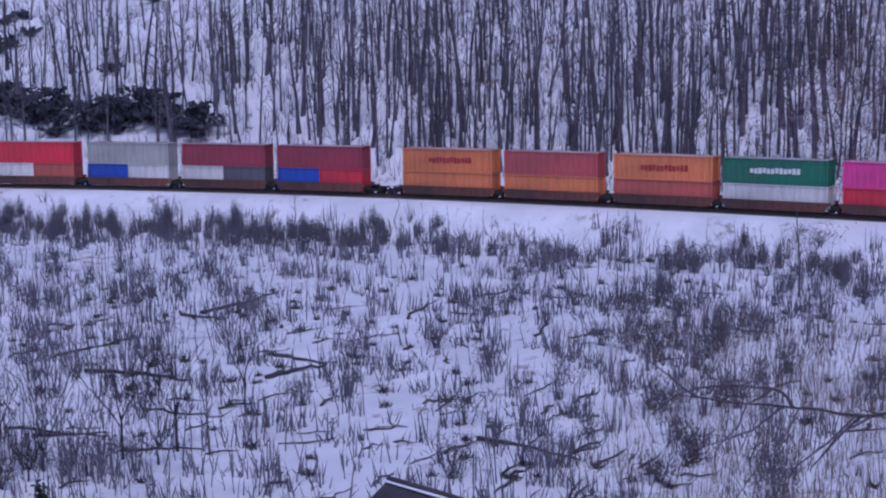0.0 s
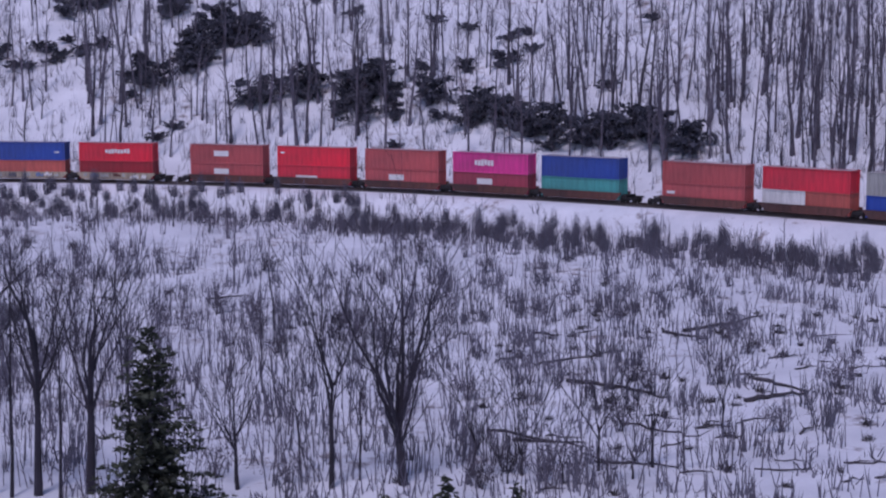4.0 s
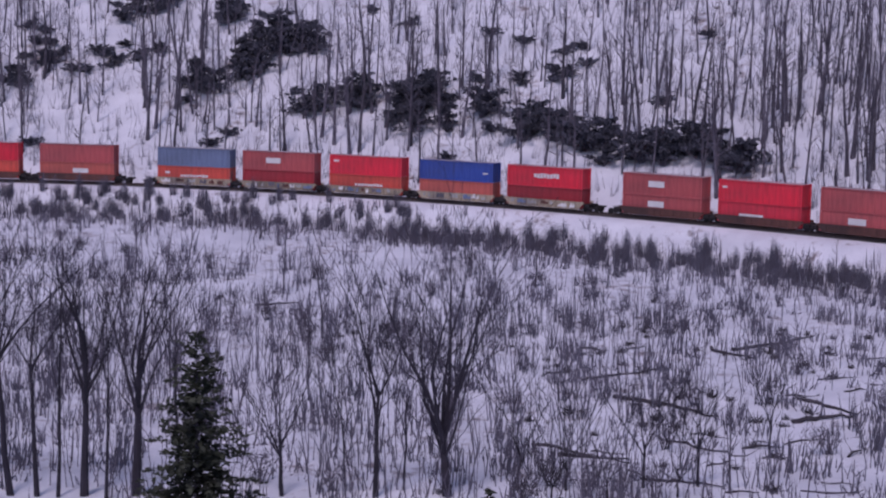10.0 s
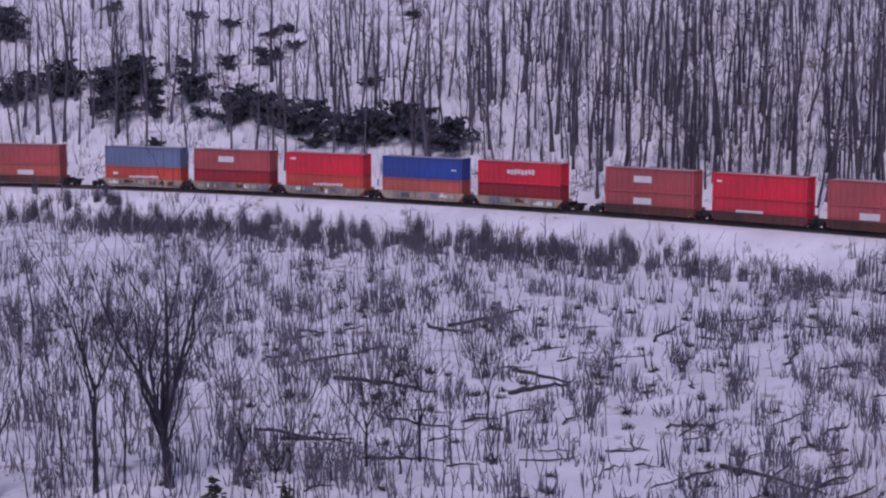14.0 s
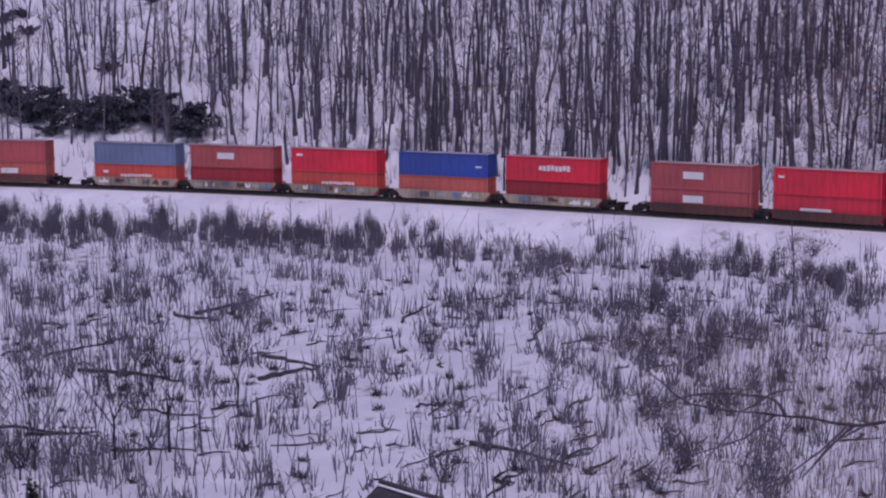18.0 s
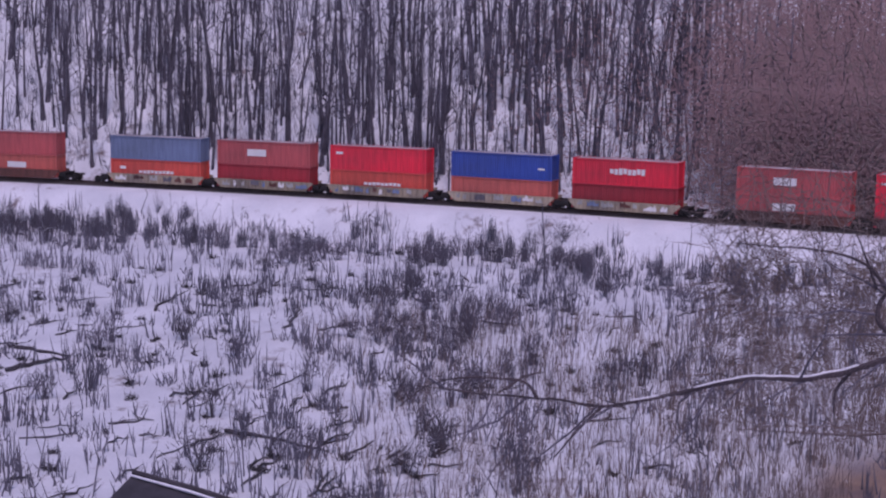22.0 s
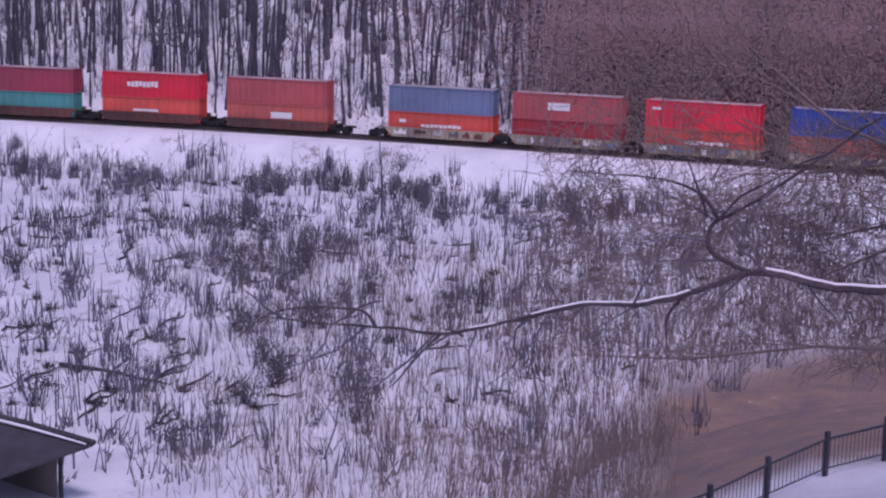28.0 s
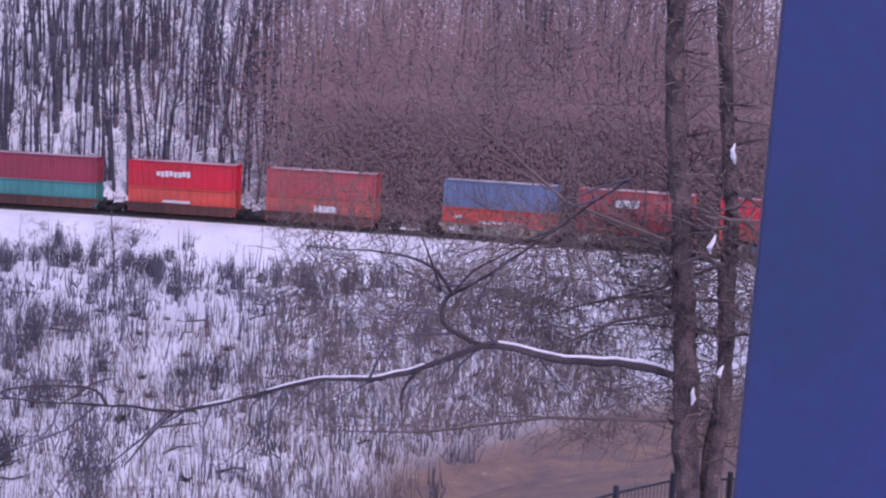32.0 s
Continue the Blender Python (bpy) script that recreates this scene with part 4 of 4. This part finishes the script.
    for lo_el, hi_el, count in ((-8.5, 4.5, 3400), (-14.5, -8.5, 5200), (-10.5, -6.5, 3600)):
        g = Geo()
        for _ in range(count):
            az = 36.5 + 18 * rng.random() ** 0.8
            p = spot(az, rng.uniform(lo_el, hi_el), rng.uniform(34, 38)) - foot
            if noise.noise(p * 0.6) < rng.gauss(0.0, 0.15):
                continue
            d = Vector((rng.gauss(-0.5, 0.6), rng.gauss(0, 0.4), rng.gauss(0.1, 0.7))).normalized()
            l = rng.uniform(0.25, 0.9)
            q = p + d * l
            k = q + (d + Vector((rng.gauss(0, 0.5), rng.gauss(0, 0.5), rng.gauss(0, 0.5)))) * l * 0.7
            g.tube(p, q, 0.009, 0.007, 3).cone(q, k, 0.007)
            g.cone(p.lerp(q, 0.6), p.lerp(k, 0.8) + Vector((rng.gauss(0, 0.15), rng.gauss(0, 0.15), rng.gauss(0, 0.15))), 0.006)
        part("twig_spray", g, BROWN_TWIG, ob, "spray of fine brown twigs")


def brown_thicket():
    """Leaf shapes on the slope behind the railway, standing in for nearer twig haze."""
    rng, g, made = random.Random(41), Geo(), 0
    while made < 420000:
        az = rng.uniform(25, 60)
        edge = az + 1.5 * noise.noise(Vector((az * 1.5, made * 1.2e-5, 2)))
        if rng.random() > 0.05 * smooth(27, 34, edge) + 0.95 * smooth(34.5, 39.5, edge):
            continue
        n = 4.6 + 30 * rng.random() ** 1.3
        a = radians(az)
        lo, hi = 100.0, 400.0
        for _ in range(14):
            m = (lo + hi) / 2
            if offset(m * math.sin(a), m * math.cos(a)) < n:
                lo = m
            else:
                hi = m
        x, y = lo * math.sin(a), lo * math.cos(a)
        p = Vector((x, y, terrain(x, y) + 15 * rng.random() ** 1.45))
        v = Vector((rng.gauss(-0.5, 0.12), rng.gauss(-0.8, 0.12), rng.gauss(0.5, 0.12))).normalized()
        g.leaf(p, v, rng.uniform(0.08, 0.18), rng)
        made += 1
    tagged(new("brown_thicket", g.mesh("brown_thicket", TWIG_HAZE)), "dense brown leaf shapes standing in for twig haze on the slope", "thicket", kind="stuff")


# ---- shed, fence and blue stand-in block of the near slope ----
def shed():
    """A low shed at the foot of the hill: a dark roof under a log ridge with a line of snow."""
    a, b = polar(16.5, -16.15, 90), polar(20.6, -17.3, 83.1)
    b.z = a.z
    x = (b - a).normalized()
    y = Vector((x.y, -x.x, 0))
    m = Matrix.Translation(a) @ Matrix((x, -y, Vector((0, 0, 1)))).transposed().to_4x4()
    l, deep = (b - a).length, 5.0
    ob = thing("shed", m, "low shed with a dark roof and log ridge", "shed")
    g = Geo()
    for p in ((-0.4, 0.2, 0), (l + 0.1, 0.2, 0), (l - 3.0, -deep, -1.5), (1.5, -deep, -1.5)):
        g.v += [Vector(p), Vector(p) - Vector((0, 0, 0.14))]
    g.f += [(0, 6, 4, 2), (1, 3, 5, 7), (0, 2, 3, 1), (2, 4, 5, 3), (4, 6, 7, 5), (6, 0, 1, 7)]
    part("roof", g, ROOF, ob, "dark weathered roof")
    part("ridge_log", Geo().path([Vector((-0.3, 0.2, 0.12)), Vector((l * 0.5, 0.22, 0.16)), Vector((l + 0.2, 0.2, 0.1))], [0.17, 0.19, 0.15], 8), LOG, ob, "round dark ridge log")
    part("snow_line", Geo().path([Vector((-0.2, -0.12, 0.06)), Vector((l * 0.5, -0.1, 0.1)), Vector((l - 0.1, -0.12, 0.04))], [0.07, 0.09, 0.05], 6), SNOW_CAP, ob, "line of snow below the ridge")
    part("snow_edge", Geo().path([Vector((1.7, -deep + 0.1, -1.42)), Vector((l * 0.4, -deep + 0.1, -1.4)), Vector((l - 3.6, -deep + 0.1, -1.42))], [0.06, 0.1, 0.05], 6), SNOW_CAP, ob, "snow along the eave")
    floor = terrain(a.x, a.y) - a.z - 0.4
    part("wall", Geo().box(1.8, -deep + 0.7, floor, l - 3.3, -deep + 0.85, -1.36), SIDING, ob)
    part("wall", Geo().box(0, -0.1, floor, l - 2.4, 0.05, -0.14), SIDING, ob)
    for u, v, top in ((1.8, -deep + 0.4, -1.4), (l - 3.3, -deep + 0.4, -1.4), (l - 2.2, 0.1, -0.1), (-0.1, 0.1, -0.1)):
        part("post", Geo().box(u - 0.09, v - 0.09, floor, u + 0.09, v + 0.09, top), LOG, ob)


def yard_fence():
    ob = thing("fence", Matrix(), "dark post and rail fence round a snowy yard", "fence")
    pts = []
    for i in range(10):
        az, r = 40.85 + 1.97 * i, 55.5 + 1.9 * i
        p = polar(az, 0, r)
        pts.append(at(p.x, p.y))
    for p in pts:
        part("post", Geo().box(p.x - 0.08, p.y - 0.08, p.z - 0.3, p.x + 0.08, p.y + 0.08, p.z + 1.75), FENCE, ob)
    for a, b in zip(pts, pts[1:]):
        for h in (0.3, 1.45):
            part("rail", Geo().tube(a + Vector((0, 0, h)), b + Vector((0, 0, h)), 0.05 if h > 1 else 0.03, 0.05 if h > 1 else 0.03, 4), FENCE, ob)
        for k in range(1, 15):
            q = a.lerp(b, k / 15)
            part("picket", Geo().box(q.x - 0.009, q.y - 0.009, q.z + 0.3, q.x + 0.009, q.y + 0.009, q.z + 1.45), FENCE, ob)


def blue_stand_in():
    """Added block close to the camera, on its own hilltop: stand-in for an unidentified blue edge."""
    a = polar(52.55, 0, 9)
    ob = thing("blue_wall", pose(a.x, a.y, terrain(a.x, a.y) - 0.4, 0, 1.5, -53), "plain blue stand-in block at the right edge of the view", "wall", kind="structure")
    g = Geo().box(0, 0, 0, 4.5, 5.0, 8.0)
    part("painted_wall", g, BLUE_FILL, ob)


hillside_wood()
brown_thicket()
evergreens()
valley_trees()
brush()
saplings()
dark_shrubs()
dry_saplings()
fallen_logs()
fallen_branches()
weed_clumps()
near_tree()
shed()
yard_fence()
blue_stand_in()


# ---- the train ----
MOVING = []


def corrugated(length, height, width=2.44):
    """Box with ribbed long sides and ends, as a freight container has."""
    g = Geo()
    pitch, deep = 0.278, 0.04
    zb, zt = 0.16, height - 0.12
    def wall(p0, axis, out, run):
        n = int(run / pitch)
        k = len(g.v)
        xs = []
        for i in range(n):
            u = run * i / n
            s = run / n
            xs += [(u, 0), (u + s * 0.27, 0), (u + s * 0.5, -deep), (u + s * 0.77, -deep)]
        xs.append((run, 0))
        for u, o in xs:
            q = p0 + axis * u + out * o
            g.v += [Vector((q.x, q.y, zb)), Vector((q.x, q.y, zt))]
        for i in range(len(xs) - 1):
            g.f.append((k + 2 * i, k + 2 * i + 2, k + 2 * i + 3, k + 2 * i + 1))
    l, w = length / 2 - 0.08, width / 2 - 0.02
    wall(Vector((-l, -w, 0)), Vector((1, 0, 0)), Vector((0, -1, 0)), 2 * l)
    wall(Vector((l, w, 0)), Vector((-1, 0, 0)), Vector((0, 1, 0)), 2 * l)
    wall(Vector((-l, w, 0)), Vector((0, -1, 0)), Vector((-1, 0, 0)), 2 * w)
    return g


def container_frame(length, height, width=2.44):
    g = Geo()
    l, w = length / 2, width / 2
    for x in (-1, 1):
        for y in (-1, 1):
            g.box(x * l - 0.09, y * w - 0.09, 0.0, x * l + 0.09, y * w + 0.09, height)
            for z in (0.0, height - 0.12):
                g.box(x * l - 0.11, y * w - 0.1, z, x * l + 0.11, y * w + 0.1, z + 0.12)
        for z in (0.02, height - 0.13):
            g.box(x * l - 0.06, -w, z, x * l + 0.06, w, z + 0.12)
    for y in (-1, 1):
        g.box(-l, y * w - 0.05, 0.0, l, y * w + 0.05, 0.17)
        g.box(-l, y * w - 0.045, height - 0.12, l, y * w + 0.045, height - 0.01)
    return g


def container_door(length, height, width=2.44):
    """The pair of doors at one end, with their locking rods."""
    g = Geo()
    x, w = length / 2 - 0.02, width / 2 - 0.1
    for y0, y1 in ((-w, -0.02), (0.02, w)):
        g.box(x - 0.05, y0, 0.17, x, y1, height - 0.13)
        for k in (0.3, 0.7):
            y = y0 + (y1 - y0) * k
            g.tube(Vector((x + 0.04, y, 0.15)), Vector((x + 0.04, y, height - 0.1)), 0.025, 0.025, 6)
    return g


def container_roof(length, height, width=2.44):
    g = Geo()
    l, w = length / 2 - 0.08, width / 2 - 0.05
    g.box(-l, -w, height - 0.15, l, w, height - 0.05)
    for i in range(int(length / 0.55)):
        x = -l + 0.3 + i * 0.55
        g.box(x - 0.14, -w, height - 0.05, x + 0.14, w, height - 0.02)
    return g


CACHE = {}


def container(length, height, paint, tone, marks=(), ink=None, ink_label="plain white marking"):
    """A freight container; marks are plain plates or lettering bars on its side: place, size."""
    key = (length, height, paint)
    if key not in CACHE:
        # Upper containers get a roof paler than their own paint.
        CACHE[key] = (corrugated(length, height).mesh("body", PAINT[paint]), container_frame(length, height).mesh("frame", PAINT[paint]), container_door(length, height).mesh("door", PAINT[paint]), container_roof(length, height).mesh("roof", PALE_ROOF if height > 2.8 else PAINT[paint]))
    kind = "small" if length < 8 else "long"
    ob = thing("container", Matrix(), f"{tone} corrugated steel {kind} freight container on a well car", "container", "containers on the train")
    for nm, me in zip(("body", "frame", "door", "roof"), CACHE[key]):
        part(nm, me, None, ob)
    for u, z, w, h in marks:
        bars = max(5, int(w / 0.5)) if w > 2.6 and h > 0.6 or w > 4.4 else 1
        for i in range(bars):
            x = u + (i + 0.5 - bars / 2) * w / bars
            fill = 0.5 if bars == 1 else 0.4
            g = Geo().box(x - w / bars * fill, -1.247, z - h / 2 * (0.7 + 0.3 * (i * 7 % 3 > 0)) + 0.06 * i / bars, x + w / bars * fill, -1.223, z + h / 2 * (0.75 + 0.25 * (i * 5 % 4 > 1)) + 0.06 * i / bars)
            part("marking", g, ink or WHITE, ob, ink_label)
    return ob


def truck_mesh():
    g = Geo()
    for y in (-1, 1):
        g.box(-1.15, y * 1.0 - 0.07, 0.42, 1.15, y * 1.0 + 0.07, 0.62)
        g.box(-0.35, y * 1.0 - 0.09, 0.25, 0.35, y * 1.0 + 0.09, 0.5)
        for x in (-0.89, 0.89):
            g.box(x - 0.16, y * 1.0 - 0.1, 0.3, x + 0.16, y * 1.0 + 0.1, 0.6)
    g.box(-0.2, -1.0, 0.45, 0.2, 1.0, 0.75)
    for x in (-0.89, 0.89):
        g.tube(Vector((x, -0.8, 0.42)), Vector((x, 0.8, 0.42)), 0.07, 0.07, 8)
    return g


TRUCK = truck_mesh().mesh("truck", DARK_STEEL)
WHEEL = Geo().tube(Vector((0, -0.07, 0)), Vector((0, 0.07, 0)), 0.42, 0.42, 18, cap=True).tube(Vector((0, 0.05, 0)), Vector((0, 0.08, 0)), 0.46, 0.46, 18, cap=True).mesh("wheel", DARK_STEEL)


def well_sides(half):
    """Deep side sill of one well: a top chord, a web with stiffeners and a bottom chord, raised at the ends."""
    made = []
    for y in (-1, 1):
        g = Geo()
        g.box(-half, y * 1.42 - 0.06, 1.2, half, y * 1.42 + 0.1, 1.36)
        k = len(g.v)
        for x, z in ((-half, 1.2), (-half + 0.9, 0.36), (half - 0.9, 0.36), (half, 1.2)):
            g.v += [Vector((x, y * 1.42 - 0.03, z)), Vector((x, y * 1.42 + 0.03, z))]
        g.f += [(k, k + 2, k + 4, k + 6), (k + 1, k + 7, k + 5, k + 3), (k, k + 1, k + 3, k + 2), (k + 2, k + 3, k + 5, k + 4), (k + 4, k + 5, k + 7, k + 6)]
        g.box(-half + 0.9, y * 1.42 - 0.1, 0.28, half - 0.9, y * 1.42 + 0.08, 0.38)
        for i in range(-5, 6):
            g.box(i * 1.02 - 0.05, y * 1.42 - 0.09, 0.38, i * 1.02 + 0.05, y * 1.42 + 0.11, 1.2)
        made.append(g)
    return made


def well_ends(half):
    made = []
    for x in (-1, 1):
        g = Geo()
        g.box(min(x * half, x * (half + 0.8)), -1.35, 0.62, max(x * half, x * (half + 0.8)), 1.35, 1.06)
        g.box(x * half - 0.06, -1.4, 0.4, x * half + 0.06, 1.4, 1.1)
        made.append(g)
    return made


SILLS = {c: [g.mesh("side_sill", c) for g in well_sides(6.6)] for c in (WELL_BROWN, WELL_YELLOW)}
ENDS = [g.mesh("end_platform", DARK_STEEL) for g in well_ends(6.6)]
BEAM = Geo().box(-0.25, -1.36, 0.28, 0.25, 1.36, 0.395).mesh("floor_beam", DARK_STEEL)


def well_car(paint, tone, front, s, lean=0):
    """One unit of an articulated well car; the leading unit of a set also carries the front truck."""
    ob = thing("well_car", Matrix(), f"{tone} low intermodal well car on the rails", "railcar", "well cars of the train")
    for nm, me in (("side_sill", SILLS[paint][0]), ("side_sill", SILLS[paint][1]), ("end_platform", ENDS[0]), ("end_platform", ENDS[1])):
        part(nm, me, None, ob)
    for x in range(-6, 7, 2):
        part("floor_beam", BEAM, None, ob, m=pose(x, 0, 0))
    for x in (-7.45, 7.45) if front else (-7.45,):
        truck = part("truck", TRUCK, None, ob, "dark wheel truck", m=pose(x, 0, 0))
        for wx in (-0.89, 0.89):
            for wy, turn in ((-0.75, 0), (0.75, 180)):
                part("wheel", WHEEL, None, truck, m=pose(wx, wy, 0.42, 0, 0, turn))
    if front:
        part("coupler", Geo().box(8.1, -0.15, 0.75, 9.4, 0.15, 1.0), DARK_STEEL, ob)
    if front or lean:
        g = Geo().box(7.3 if front else -7.9, -1.1, 1.06, 7.6 if front else -7.6, 1.1, 1.12).tube(Vector((7.5 if front else -7.7, 0.9, 1.0)), Vector((7.5 if front else -7.7, 0.9, 1.9)), 0.04, 0.04, 6)
        part("brake_stand", g, DARK_STEEL, ob)
    MOVING.append((ob, s, 0.0))
    return ob


PLATE = (-0.9, 1.5, 2.5, 1.15)
# place in the train, painted tops and bottoms, marks on each, car colour
UNITS = (
    (147.1, "pink", "red", (), (), "b"), (133.0, "green", "white", ((0.0, 1.5, 6.0, 0.66),), (), "b"), (119.3, "orange", "rust", ((0.2, 1.4, 6.0, 0.7),), ((2.6, 0.6, 2.8, 0.3),), "b"),
    (104.8, "brown", "orange", (), ((0.6, 0.75, 2.4, 0.5),), "b"), (90.7, "orange", "orange", ((0.4, 1.5, 6.0, 0.7),), (), "b"),
    (72.4, "maroon", ("royal_blue", "red"), (), (), "b"), (58.1, "maroon", ("white", "dark_grey"), (), (), "b"), (43.6, "grey", ("royal_blue", "white"), (), (), "b"),
    (29.0, "red", ("white", "rust"), (), (), "b"), (14.0, "brown", "brown", (), ((-4.9, 1.5, 1.2, 0.5),), "b"),
    (-5.2, "blue", "teal", (), (), "b"), (-19.9, "pink", "maroon", ((-1.0, 1.45, 3.2, 0.9),), (PLATE,), "b"), (-34.8, "brown", "brown", (), (PLATE,), "b"),
    (-49.9, "bright_red", "red", ((-5.3, 1.9, 0.7, 0.35),), ((-1.2, 1.1, 3.6, 0.45),), "b"), (-64.9, "brown", "brown", (PLATE,), (PLATE,), "b"),
    (-83.9, "bright_red", "dark_red", ((0.3, 1.55, 4.2, 0.7),), (), "y"), (-98.8, "blue", "rust", ((4.9, 1.3, 0.8, 0.3),), (), "y"), (-114.4, "bright_red", "orange_red", ((-5.0, 2.0, 0.9, 0.4),), ((0.6, 1.25, 4.8, 0.4),), "y"),
    (-129.5, "brown", "dark_red", (PLATE,), (), "y"), (-144.2, "slate", "orange_red", (), ((-4.5, 1.7, 0.8, 0.5), (0.1, 1.24, 4.8, 0.4)), "y"),
    (-164.2, "brown", "rust", (), ((0.6, 1.45, 2.6, 1.0),), "b"), (-180.2, "bright_red", "orange_red", ((-1.0, 1.5, 4.0, 0.7),), ((-0.6, 1.2, 3.2, 0.4),), "b"), (-196.4, "maroon", "teal", (), (), "b"),
)
LEADERS = (0, 5, 10, 15, 20, 21, 22)
TONES = {"b": (WELL_BROWN, "rusty brown"), "y": (WELL_YELLOW, "faded yellow graffiti marked")}
SHADE = {k: k.replace("_", " ") for k in PAINTS}


def train():
    rng = random.Random(8)
    for i, (mid, top, low, m1, m2, c) in enumerate(UNITS):
        car = well_car(*TONES[c], i in LEADERS, mid, lean=i + 1 in LEADERS)
        if c == "y":
            x = -5.4
            while x < 5.2:
                w = rng.uniform(0.3, 1.5)
                z = rng.uniform(0.44, 0.75)
                g, n = Geo(), 7
                rim = [(x + w * k / n, z + rng.uniform(0.25, 0.75)) for k in range(n + 1)] + [(x + w * k / n, z + rng.uniform(-0.04, 0.1)) for k in range(n, -1, -1)]
                for yy in (-1.56, -1.53):
                    g.v += [Vector((u, yy, v)) for u, v in rim]
                c = len(rim)
                g.f += [tuple(range(c)), tuple(range(2 * c - 1, c - 1, -1))] + [(k, c + k, c + (k + 1) % c, (k + 1) % c) for k in range(c)]
                part("graffiti", g, rng.choice((WHITE, WHITE, PAINT["dark_grey"], PAINT["grey"], PAINT["grey"], PAINT["slate"], WELL_BROWN)), car, "scrawled painted shape")
                x += w + rng.uniform(0.1, 1.1)
        if isinstance(low, tuple):
            for k, colour in enumerate(low):
                MOVING.append((container(6.06, 2.75, colour, SHADE[colour]), mid - 3.06 + 6.12 * k, 0.40))
        else:
            MOVING.append((container(12.19, 2.75, low, SHADE[low], m2), mid, 0.40))
        ink = (PAINT["dark_red"], "plain dark red marking") if top == "orange" else (WHITE, "plain white marking")
        MOVING.append((container(12.19, 2.9, top, SHADE[top], m1, *ink), mid, 3.16))


train()


RUN = (-5.93, 15.05, 36.6, 58.42, 80.0, 101.04, 121.76, 142.56, 163.21, 183.54, 203.54, 223.32, 242.96, 262.29, 281.15, 299.67, 318.07)


def motions():
    """Each car and each container keeps to the curve of the track; RUN is how far the train has come every two seconds."""
    for ob, s, z in MOVING:
        rows = []
        for k, d in enumerate(RUN):
            x, y, h = on_track(s + d)
            rows.append((2.0 * k, pose(x, y, z + RAIL, 0, 0, h)))
        walk(ob, rows)


motions()
